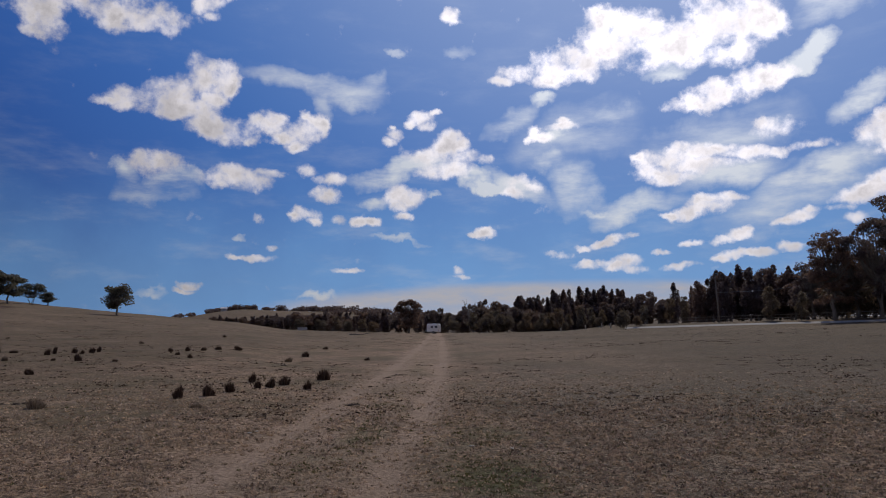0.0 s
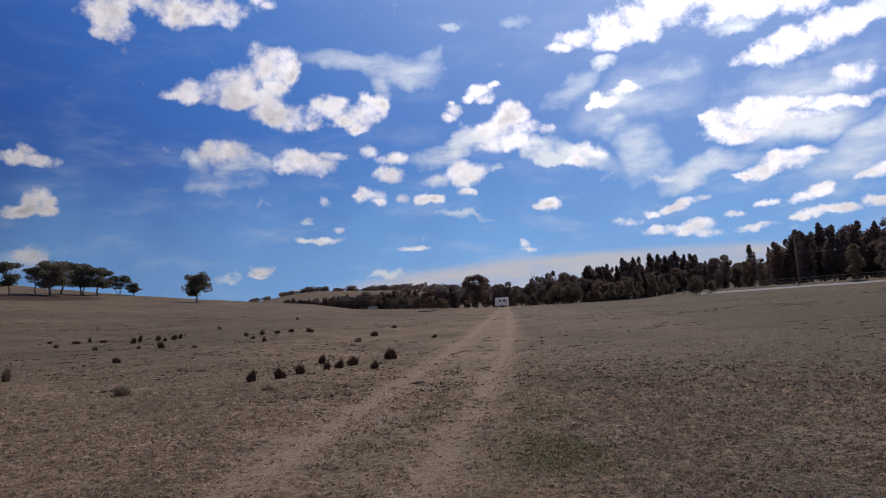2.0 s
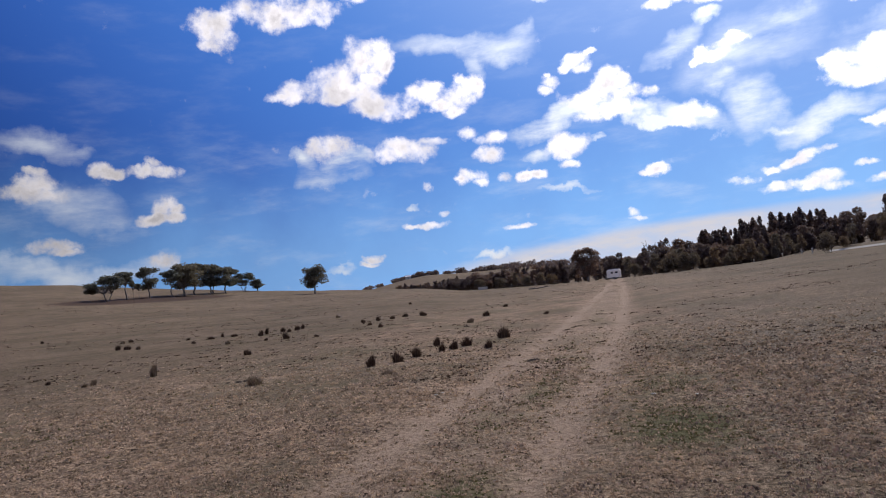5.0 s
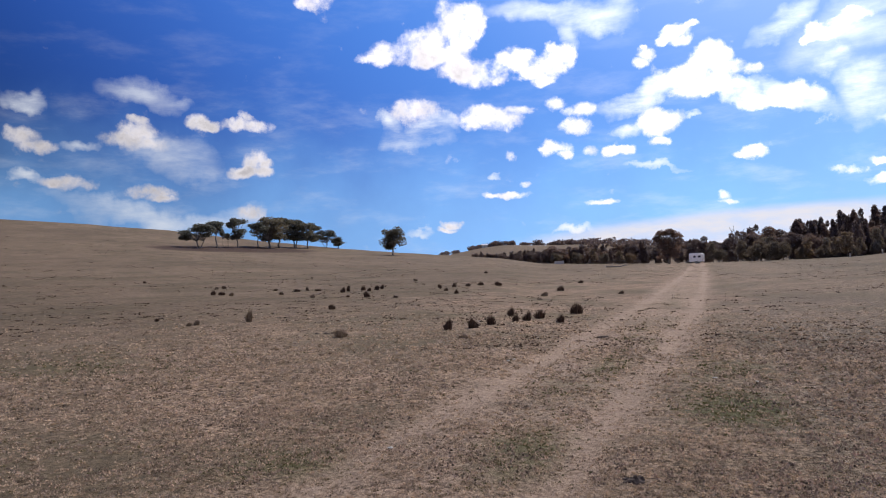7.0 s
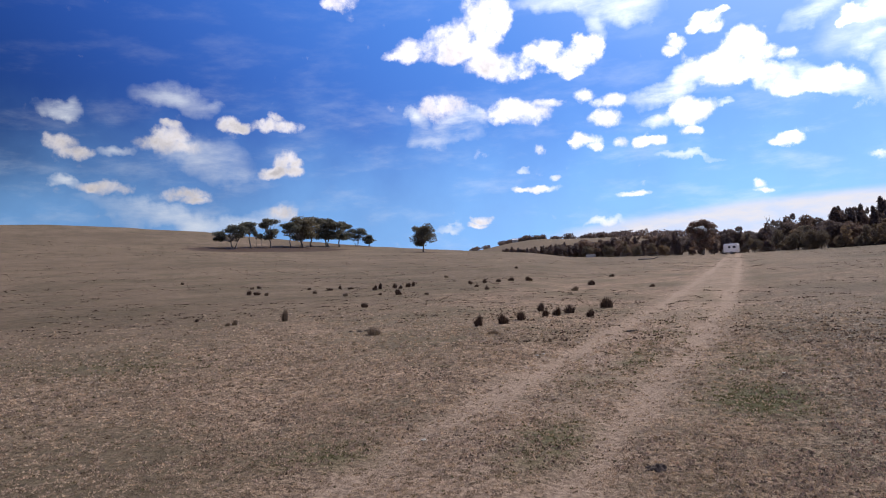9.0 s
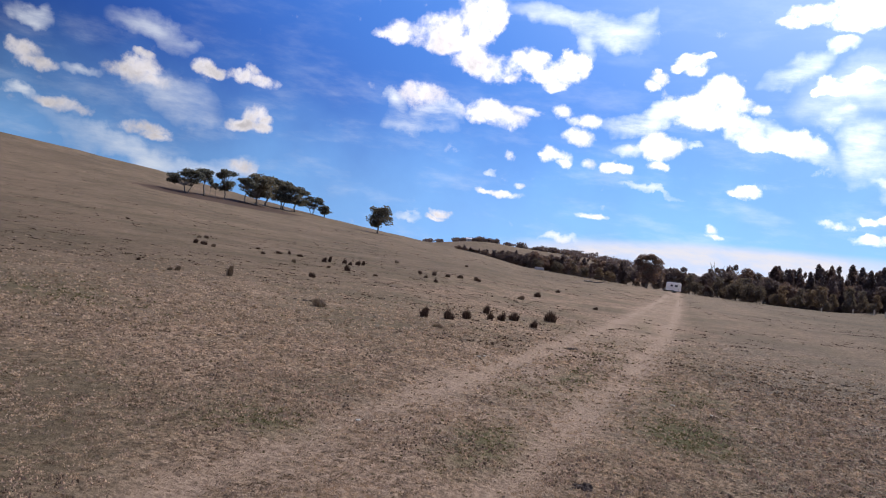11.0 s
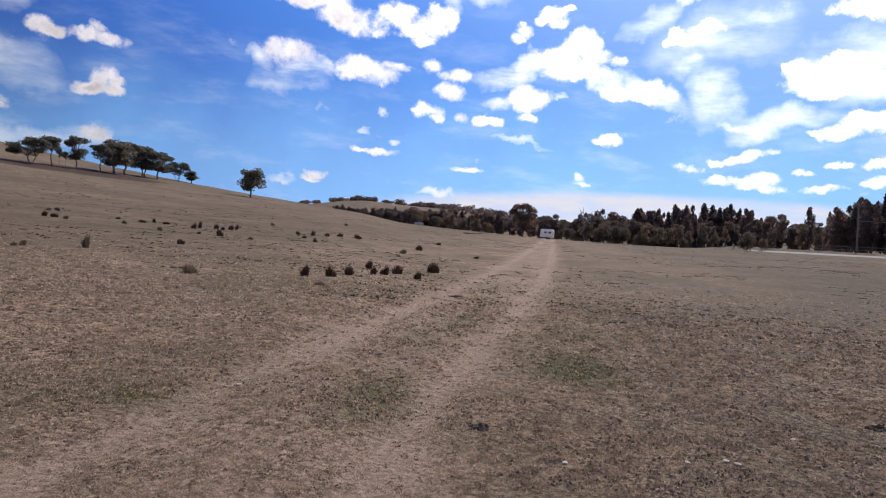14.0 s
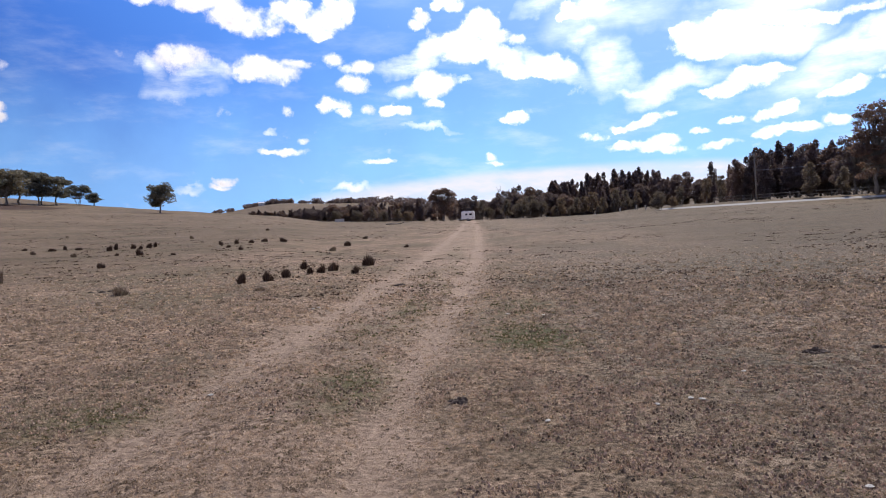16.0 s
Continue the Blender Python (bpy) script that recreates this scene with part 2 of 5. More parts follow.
cumulus(31.1, 8.2, 1.03, 0.41, -1, 0.9)
cumulus(32.0, 7.5, 0.90, 0.41, -1, 0.9)
wisp(7.2, 10.7, 4.24, 1.13, -16, 0.75)
cumulus(-24.7, 23.3, 3.89, 1.31, 2, 1.0)
cumulus(-27.1, 23.4, 2.41, 0.96, -1, 1.0)
cumulus(-22.2, 23.4, 1.67, 0.92, -1, 1.0)
cumulus(-19.1, 24.8, 1.52, 0.85, 19, 0.9)
cumulus(-18.8, 23.9, 0.85, 0.43, -1, 0.7)
cumulus(-30.9, 22.1, 1.55, 1.17, -1, 0.9)
cumulus(-31.4, 21.0, 0.97, 0.54, -1, 0.8)
wisp(-8.6, 19.2, 4.56, 1.91, -11, 0.55)
cumulus(1.4, 25.1, 0.63, 0.54, -1, 0.55)
wisp(2.1, 22.3, 1.37, 0.55, -1, 0.3)
wisp(-3.3, 22.2, 1.00, 0.46, -1, 0.4)
wisp(13.5, 8.8, 1.62, 0.46, -1, 0.65)
# fibrous grain: fine lumps for the heaps, drawn-out streaks for the veils
grain = wnode("ShaderNodeTexNoise", way, None, 30.0, 6.0, 0.62).outputs[0]
flat_way = wnode("ShaderNodeMapping", way, None, (0.0, 0.35, 0.0), (1.0, 1.0, 3.4)).outputs[0]
streak = wnode("ShaderNodeTexNoise", flat_way, None, 9.0, 6.0, 0.6, 2.0, 0.0, 0.6).outputs[0]
crumb = wnode("ShaderNodeTexNoise", way, None, 85.0, 5.0, 0.65).outputs[0]
heap = wmath("ADD", most(heaps), wmath("MULTIPLY_ADD", grain, 2.4, -1.24))
heap = wmath("ADD", heap, wmath("MULTIPLY_ADD", crumb, 1.3, -0.66))
cells = wnode("ShaderNodeTexVoronoi", bent, None, 30.0)
cells.feature, cells.inputs["Smoothness"].default_value = "SMOOTH_F1", 0.6
heap = wmath("ADD", heap, wmath("MULTIPLY_ADD", cells.outputs["Distance"], -1.5, 0.74))
rest = wnode("ShaderNodeMapRange", wnode("ShaderNodeSeparateXYZ", way).outputs[1], 0.15, -0.25, -1.2, 0.05).outputs[0]
heap = wmath("MAXIMUM", heap, wmath("ADD", rest, wmath("MULTIPLY_ADD", wnode("ShaderNodeTexNoise", way, None, 4.5, 6.0, 0.58).outputs[0], 3.2, -1.65)))
# the sun stands behind the clouds: thin edges shine, thick middles are greyer
thick = wnode("ShaderNodeMapRange", heap, 0.5, 1.9, 1.08, 0.72).outputs[0]
heap = wnode("ShaderNodeMapRange", heap, -0.42, 1.10, 0.0, 1.0).outputs[0]
veil = wmath("POWER", wmath("MAXIMUM", most(veils), 0.0), 1.15)
veil = wmath("MULTIPLY", veil, wmath("MAXIMUM", wmath("MULTIPLY_ADD", streak, 4.6, -1.15), 0.12))
veil = wmath("MINIMUM", veil, 0.92)
# thin high cloud all over, and a long pale bank low over the woods
high = wnode("ShaderNodeMapRange", streak, 0.47, 0.82, 0.0, 0.28).outputs[0]
high = wmath("MULTIPLY", high, wnode("ShaderNodeMapRange", wnode("ShaderNodeSeparateXYZ", way).outputs[2], 0.10, 0.32, 1.0, 0.3).outputs[0])
z = wnode("ShaderNodeSeparateXYZ", drawn).outputs[2]
low = wnode("ShaderNodeMapRange", z, -0.04, 0.26, 0.86, 0.0).outputs[0]
brim = wvec("ADD", way, wvec("MULTIPLY", shift2, (0.12, 0.12, 0.12)))
bank = wnode("ShaderNodeMapRange", ellipse(brim, 12.0, 0.0, 26.0, 3.6, 0.0, 1.0), -0.05, 0.38, 0.0, 0.90).outputs[0]
bank = wmath("MULTIPLY", bank, wnode("ShaderNodeMapRange", streak, 0.36, 0.62, 0.62, 1.0).outputs[0])
# bright haze round the sun
nearness = wvec("DOT_PRODUCT", way, tuple(toward(SUN_AZ, SUN_EL)))
halo = wnode("ShaderNodeMapRange", nearness, 0.64, 1.0, 0.0, 1.0).outputs[0]
halo = wmath("POWER", halo, 1.6)
# away from the sun the clouds are lit from the front and the air brightens again
front = wnode("ShaderNodeMapRange", nearness, 0.16, -0.45, 0.0, 1.0).outputs[0]

air = wnode("ShaderNodeTexSky")
air.sky_type, air.sun_disc = "NISHITA", False
air.sun_elevation, air.sun_rotation = radians(SUN_EL), radians(SUN_AZ)
air.air_density, air.dust_density, air.ozone_density = 1.0, 0.3, 3.0
deep = wnode("ShaderNodeHueSaturation", 0.513, 1.45, 1.0, 1.0, air.outputs[0]).outputs[0]


def blend(under, mask, top):
    n = WT.nodes.new("ShaderNodeMix")
    n.data_type = "RGBA"
    for i, v in ((0, mask), (6, under), (7, top)):
        if isinstance(v, bpy.types.NodeSocket):
            WT.links.new(v, n.inputs[i])
        else:
            n.inputs[i].default_value = v
    return n.outputs[2]


CLOUD = 14.5
lit = wnode("ShaderNodeMapRange", nearness, 0.25, 1.0, 0.37, 1.08).outputs[0]
lit = wmath("MULTIPLY_ADD", halo, 0.8, lit)
lit = wmath("MULTIPLY_ADD", front, 1.0, lit)
lump = wnode("ShaderNodeMapRange", wnode("ShaderNodeTexNoise", bent, None, 24.0, 5.0, 0.6).outputs[0], 0.32, 0.68, 0.80, 1.14).outputs[0]
white = wvec("SCALE", (CLOUD, CLOUD * 0.95, CLOUD * 1.00))
WT.links.new(wmath("MULTIPLY", lit, wmath("MULTIPLY", lump, thick)), white.node.inputs[3])
mist = wvec("SCALE", (CLOUD * 0.80, CLOUD * 0.84, CLOUD * 0.92))
WT.links.new(wmath("MULTIPLY_ADD", lit, 0.66, 0.32), mist.node.inputs[3])
shade = wnode("ShaderNodeMapRange", nearness, 0.1, 0.95, 0.11, 1.28).outputs[0]
shade = wmath("MULTIPLY_ADD", front, 0.7, shade)
azure = wnode("ShaderNodeMapRange", nearness, 0.35, 0.90, 0.0, 1.0).outputs[0]
deep = wvec("SCALE", blend(deep, 0.75, blend((0.48, 1.55, 7.7, 1.0), azure, (1.15, 3.0, 8.2, 1.0))))
WT.links.new(shade, deep.node.inputs[3])
haze = wvec("SCALE", (2.45, 5.2, 9.7))
WT.links.new(wnode("ShaderNodeMapRange", nearness, 0.30, 0.80, 0.86, 1.42).outputs[0], haze.node.inputs[3])
sky = blend(deep, low, haze)
sky = blend(sky, wmath("MULTIPLY", halo, 0.24), mist)
sky = blend(sky, high, mist)
sky = blend(sky, veil, mist)
sky = blend(sky, bank, (8.4, 7.9, 8.1, 1.0))
sky = blend(sky, heap, white)
bg = wnode("ShaderNodeBackground", sky, 0.11)
WT.links.new(bg.outputs[0], wnode("ShaderNodeOutputWorld").inputs[0])

sun = new("sun", bpy.data.lights.new("sun", "SUN"))
sun.data.energy, sun.data.angle, sun.data.color = 3.8, radians(0.53), (1.0, 0.95, 0.88)
sun.matrix_world = look(toward(SUN_AZ, SUN_EL) * 100, (0, 0, 0))


# ---- materials ----
class Mat:
    """A node material with short ways to add nodes."""

    def __init__(self, name):
        self.m = bpy.data.materials.new(name)
        self.m.use_nodes = True
        self.t = self.m.node_tree
        self.bsdf = self.t.nodes["Principled BSDF"]

    def node(self, kind, *values):
        n = self.t.nodes.new(kind)
        self.fill(n, values)
        return n

    def fill(self, n, values):
        for i, v in enumerate(values):
            if v is None:
                continue
            if isinstance(v, bpy.types.NodeSocket):
                self.t.links.new(v, n.inputs[i])
            else:
                n.inputs[i].default_value = v

    def math(self, op, *values):
        n = self.t.nodes.new("ShaderNodeMath")
        n.operation = op
        self.fill(n, values)
        return n.outputs[0]

    def noise(self, scale, detail=4.0, rough=0.55, vector=None):
        where = vector or self.node("ShaderNodeTexCoord").outputs["Object"]
        return self.node("ShaderNodeTexNoise", where, None, scale, detail, rough).outputs[0]

    def ramp(self, value, *stops):
        n = self.t.nodes.new("ShaderNodeValToRGB")
        self.t.links.new(value, n.inputs[0])
        while len(n.color_ramp.elements) < len(stops):
            n.color_ramp.elements.new(0.5)
        for e, (pos, col) in zip(n.color_ramp.elements, stops):
            e.position, e.color = pos, (*col, 1.0)
        return n.outputs[0]

    def mix(self, mask, a, b, how="MIX"):
        n = self.t.nodes.new("ShaderNodeMix")
        n.data_type, n.blend_type = "RGBA", how
        for i, v in ((0, mask), (6, a), (7, b)):
            if isinstance(v, bpy.types.NodeSocket):
                self.t.links.new(v, n.inputs[i])
            else:
                n.inputs[i].default_value = v if i == 0 else (*v, 1.0)
        return n.outputs[2]

    def attribute(self, name):
        n = self.t.nodes.new("ShaderNodeAttribute")
        n.attribute_name = name
        return n.outputs["Fac"]

    def finish(self, colour, rough=0.8, bump=None, strength=0.4, depth=0.02, metal=0.0, spec=0.3):
        for name, v in (("Base Color", colour), ("Roughness", rough), ("Metallic", metal), ("Specular IOR Level", spec)):
            if isinstance(v, bpy.types.NodeSocket):
                self.t.links.new(v, self.bsdf.inputs[name])
            else:
                self.bsdf.inputs[name].default_value = (*v, 1.0) if name == "Base Color" else v
        if bump is not None:
            n = self.t.nodes.new("ShaderNodeBump")
            n.inputs["Strength"].default_value, n.inputs["Distance"].default_value = strength, depth
            self.t.links.new(bump, n.inputs["Height"])
            self.t.links.new(n.outputs[0], self.bsdf.inputs["Normal"])
        return self.m


def ground_material():
    m = Mat("dry_pasture")
    fine, tuft, mid = m.noise(19.0, 6.0, 0.72), m.noise(3.6, 5.0, 0.7), m.noise(1.1, 5.0, 0.65)
    wide, far = m.noise(0.22, 4.0, 0.6), m.noise(0.03, 5.0, 0.65)
    straw = m.ramp(fine, (0.39, (0.055, 0.036, 0.023)), (0.48, (0.262, 0.176, 0.107)), (0.61, (0.54, 0.380, 0.240)))
    col = m.mix(1.0, straw, m.ramp(tuft, (0.34, (0.60, 0.58, 0.57)), (0.50, (0.98, 0.98, 0.98)), (0.70, (1.14, 1.11, 1.08))), "MULTIPLY")
    col = m.mix(1.0, col, m.ramp(mid, (0.36, (0.78, 0.78, 0.76)), (0.64, (1.10, 1.06, 1.06))), "MULTIPLY")
    col = m.mix(m.math("MULTIPLY", m.ramp(wide, (0.46, (0, 0, 0)), (0.60, (1, 1, 1))), 0.62), col, (0.125, 0.100, 0.052))
    col = m.mix(m.math("MULTIPLY", m.ramp(far, (0.42, (0, 0, 0)), (0.68, (1, 1, 1))), 0.40), col, (0.184, 0.119, 0.077))
    sward = m.ramp(m.noise(0.6, 4.0, 0.6), (0.50, (0, 0, 0)), (0.64, (1, 1, 1)))
    col = m.mix(m.math("MULTIPLY", sward, 0.38), col, (0.132, 0.095, 0.056))
    dull = m.ramp(tuft, (0.35, (0.068, 0.050, 0.028)), (0.65, (0.145, 0.106, 0.062)))
    col = m.mix(m.math("MULTIPLY", m.attribute("grazed"), m.math("MULTIPLY_ADD", mid, 0.9, 0.05)), col, dull)
    sod = m.ramp(fine, (0.38, (0.022, 0.016, 0.012)), (0.50, (0.150, 0.113, 0.073)), (0.62, (0.34, 0.265, 0.180)))
    col = m.mix(m.math("MULTIPLY", m.attribute("rough"), 0.75), col, sod)
    soil = m.ramp(fine, (0.30, (0.25, 0.166, 0.106)), (0.70, (0.53, 0.372, 0.248)))
    worn = m.math("MULTIPLY", m.attribute("worn"), m.math("MULTIPLY_ADD", mid, 1.3, 0.32))
    col = m.mix(m.ramp(worn, (0.10, (0, 0, 0)), (0.85, (0.85, 0.85, 0.85))), col, soil)
    # dark red-brown tint painted in as the shadow strip under the hillside gums
    shade_brown = m.ramp(fine, (0.35, (0.030, 0.018, 0.012)), (0.65, (0.11, 0.062, 0.042)))
    col = m.mix(m.ramp(m.math("MULTIPLY", m.attribute("gum_shade"), m.math("MULTIPLY_ADD", wide, 1.4, 0.3)), (0.18, (0, 0, 0)), (0.46, (0.9, 0.9, 0.9))), col, shade_brown)
    herb = m.ramp(fine, (0.30, (0.055, 0.050, 0.020)), (0.70, (0.180, 0.155, 0.066)))
    green = m.math("MULTIPLY", m.attribute("green"), m.math("MULTIPLY_ADD", tuft, 2.2, -0.3))
    col = m.mix(m.ramp(green, (0.08, (0, 0, 0)), (0.55, (0.9, 0.9, 0.9))), col, herb)
    return m.finish(col, 0.95, fine, 1.0, 0.05, spec=0.1)


def blade_material(name, low, high, green=(0.09, 0.10, 0.04), through_light=0.3, tufts=False):
    m = Mat(name)
    island = m.node("ShaderNodeNewGeometry").outputs["Random Per Island"]
    if tufts:
        island = m.math("MULTIPLY_ADD", m.attribute("tint"), 0.7, m.math("MULTIPLY", island, 0.3))
    col = m.ramp(island, (0.0, low), (0.45, tuple((a + b) / 2 for a, b in zip(low, high))), (0.86, high), (0.93, green))
    m.finish(col, 0.85, spec=0.1)
    back = m.node("ShaderNodeBsdfTranslucent", col)
    both = m.node("ShaderNodeMixShader", through_light, m.bsdf.outputs[0], back.outputs[0])
    m.t.links.new(both.outputs[0], m.t.nodes["Material Output"].inputs[0])
    return m.m


def leaf_material(name, dark, light):
    m = Mat(name)
    island = m.node("ShaderNodeNewGeometry").outputs["Random Per Island"]
    tree = m.node("ShaderNodeObjectInfo").outputs["Random"]
    col = m.ramp(island, (0.0, dark), (0.8, tuple((a + b) / 2 for a, b in zip(dark, light))), (1.0, light))
    dry = m.ramp(island, (0.0, tuple(c * f for c, f in zip(dark, (1.22, 1.08, 0.92)))), (1.0, tuple(c * f for c, f in zip(light, (1.25, 1.08, 0.92)))))
    col = m.mix(m.ramp(tree, (0.35, (0, 0, 0)), (0.95, (1, 1, 1))), col, dry)
    m.finish(col, 0.55, spec=0.3)
    out = m.t.nodes["Material Output"]
    back = m.node("ShaderNodeBsdfTranslucent", m.mix(1.0, col, (1.08, 1.0, 0.88), "MULTIPLY"))
    both = m.node("ShaderNodeMixShader", 0.5, m.bsdf.outputs[0], back.outputs[0])
    m.t.links.new(both.outputs[0], out.inputs[0])
    return m.m


def bark_material(name, dark, light):
    m = Mat(name)
    where = m.node("ShaderNodeMapping", m.node("ShaderNodeTexCoord").outputs["Object"], None, None, (6.0, 6.0, 1.2)).outputs[0]
    n = m.noise(2.0, 6.0, 0.65, where)
    return m.finish(m.ramp(n, (0.3, dark), (0.7, light)), 0.9, n, 0.6, 0.03, spec=0.15)


def plain_material(name, low, high, rough=0.5, scale=8.0, metal=0.0, spec=0.4):
    m = Mat(name)
    n = m.noise(scale, 6.0, 0.6)
    return m.finish(m.ramp(n, (0.3, low), (0.7, high)), rough, n, 0.15, 0.005, metal, spec)


GROUND = ground_material()
TURF = blade_material("dry_turf", (0.085, 0.058, 0.034), (0.72, 0.518, 0.345), (0.125, 0.106, 0.044), 0.45, True)
RUSH = blade_material("dry_rush", (0.040, 0.024, 0.017), (0.155, 0.094, 0.062), (0.085, 0.06, 0.036), 0.12)
PALE_RUSH = blade_material("bleached_rush", (0.16, 0.108, 0.072), (0.32, 0.235, 0.155), (0.20, 0.15, 0.08), 0.2)
CRUMB = blade_material("dry_crumb", (0.10, 0.070, 0.044), (0.66, 0.450, 0.295), (0.40, 0.28, 0.18), 0.34)
GUM_LEAF = leaf_material("gum_leaf", (0.130, 0.098, 0.090), (0.22, 0.170, 0.145))
HILL_LEAF = leaf_material("hill_gum_leaf", (0.085, 0.086, 0.066), (0.24, 0.236, 0.185))
PINE_LEAF = leaf_material("pine_leaf", (0.120, 0.090, 0.086), (0.20, 0.155, 0.140))
BUSH_LEAF = leaf_material("bush_leaf", (0.100, 0.080, 0.060), (0.21, 0.172, 0.122))
SAPLING_LEAF = leaf_material("sapling_leaf", (0.125, 0.102, 0.075), (0.27, 0.222, 0.160))
BARK = bark_material("gum_bark", (0.10, 0.085, 0.07), (0.30, 0.26, 0.215))
DEAD_WOOD = bark_material("dead_wood", (0.14, 0.12, 0.10), (0.34, 0.30, 0.26))
POLE_WOOD = bark_material("pole_wood", (0.12, 0.10, 0.08), (0.26, 0.23, 0.19))
ROAD = plain_material("pale_gravel", (0.30, 0.27, 0.23), (0.46, 0.42, 0.36), 0.95, 3.0, spec=0.1)
CONCRETE = plain_material("grey_concrete", (0.36, 0.34, 0.31), (0.52, 0.50, 0.46), 0.9, 6.0, spec=0.2)
CLOD = plain_material("dry_dung", (0.05, 0.036, 0.027), (0.13, 0.095, 0.070), 0.95, 30.0, spec=0.1)
STONE = plain_material("bleached_bit", (0.40, 0.35, 0.27), (0.62, 0.56, 0.46), 0.9, 30.0, spec=0.1)
WHITE = plain_material("white_panel", (0.84, 0.78, 0.70), (0.90, 0.85, 0.77), 0.35, 2.0)
GREY = plain_material("grey_steel", (0.25, 0.25, 0.25), (0.38, 0.38, 0.37), 0.5, 6.0, 0.6)
TYRE = plain_material("tyre_rubber", (0.02, 0.02, 0.02), (0.04, 0.04, 0.04), 0.8, 20.0)
GLASS = plain_material("tinted_glass", (0.015, 0.017, 0.02), (0.025, 0.028, 0.03), 0.08, 1.0, spec=0.6)


# ---- the lie of the land ----
EYE = 1.53
CREST_AZ = [-180, -120, -80, -53.5, -48, -42.6, -35, -29, -24, -20, -16, -12.5, -9, -5.5, 0, 8, 15, 22.5, 29, 36, 60, 120, 180]
CREST_EL = [0.2, 2.5, 4.6, 4.15, 3.78, 3.22, 2.15, 1.38, 0.86, 0.47, 0.12, -0.47, -0.64, -0.76, -0.90, -0.80, -0.66, -0.44, -0.28, -0.08, 0.1, 0.0, 0.2]
CREST_R = [200, 220, 240, 240, 238, 232, 220, 205, 190, 182, 178, 180, 178, 172, 165, 150, 124, 120, 114, 108, 105, 150, 200]


def value_noise(x, y, scale, seed):
    """Smooth random values, 0 to 1, over the plan."""
    x, y = np.asarray(x) / scale + 500.0, np.asarray(y) / scale + 500.0
    i, j = np.floor(x), np.floor(y)
    fx, fy = x - i, y - j
    fx, fy = fx * fx * (3 - 2 * fx), fy * fy * (3 - 2 * fy)

    def corner(a, b):
        h = np.sin(a * 127.1 + b * 311.7 + seed * 74.7) * 43758.5453
        return h - np.floor(h)

    top = corner(i, j) * (1 - fx) + corner(i + 1, j) * fx
    low = corner(i, j + 1) * (1 - fx) + corner(i + 1, j + 1) * fx
    return top * (1 - fy) + low * fy


def track_middle(y):
    return -0.10 - 1.30 / (1.0 + (np.maximum(y, 0) / 17.0) ** 2)


def rut(x, y):
    """1 in the wheel ruts of the farm track, 0 off them."""
    off = np.abs(np.asarray(x) - track_middle(np.asarray(y)))
    wander = 0.10 * (value_noise(x, y, 2.5, 3) - 0.5)
    width = 0.20 + 0.22 * value_noise(x, y, 0.9, 9)
    return np.exp(-(((off - 0.84 + wander) / width) ** 2)) * (0.78 + 0.4 * value_noise(x, y, 1.4, 17))


def step(v, a, b):
    s = np.clip((v - a) / (b - a), 0, 1)
    return s * s * (3 - 2 * s)


def ground_z(x, y):
    x, y = np.asarray(x, float), np.asarray(y, float)
    r, az = np.hypot(x, y), np.degrees(np.arctan2(x, y))
    top_r = np.interp(az, CREST_AZ, CREST_R)
    top_z = EYE + top_r * np.tan(np.radians(np.interp(az, CREST_AZ, CREST_EL)))
    s = np.minimum(r / top_r, 1.0)
    z = top_z * s ** (1.25 + 0.5 * step(top_z, 0.0, 6.0))
    past = np.maximum(r - top_r, 0)
    verge = step(az, 10, 15) * (1 - step(az, 60, 80))
    z = z - (0.05 + 0.05 * step(top_z, 1, 6)) * (1 - verge) * past * past / (past + 60) * (1 - step(past, 150, 400) * 0.6)
    z = z + verge * (0.075 * np.minimum(past, 10) - 0.01 * np.maximum(past - 30, 0) * (1 - step(past, 200, 500)))
    z = np.where(r > 600, np.maximum(z, -14.0), z)
    ridge = np.interp(az, [-32, -23, -21, -19, -17.5, -16], [0, 0.58, 0.76, 0.87, 0.95, 1.0]) * (1 - step(az, -8, 12) * 0.6) * (1 - step(az, 20, 50))
    ridge_z = EYE + 640 * np.tan(np.radians(0.95)) * ridge + 10
    z = np.where(r > 300, z + (ridge_z - EYE) * step(r, 330, 640) * (1 - step(r, 640, 1100)) * ridge, z)
    z = z + 0.10 * (value_noise(x, y, 9.0, 1) - 0.5) * step(r, 6, 30) + 0.04 * (value_noise(x, y, 1.3, 2) - 0.5) * (1 - step(r, 60, 120))
    return z - 0.045 * rut(x, y) * (1 - step(r, 80, 140))


def rough_ground(x, y):
    """1 where the pasture is trodden into dark broken sods, east of the track."""
    return step(x + 0.8 * (value_noise(x, y, 2.2, 51) - 0.5), 0.3, 2.6) * (1 - 0.62 * step(y, 7, 34)) * (0.5 + 0.7 * value_noise(x, y, 1.7, 52))


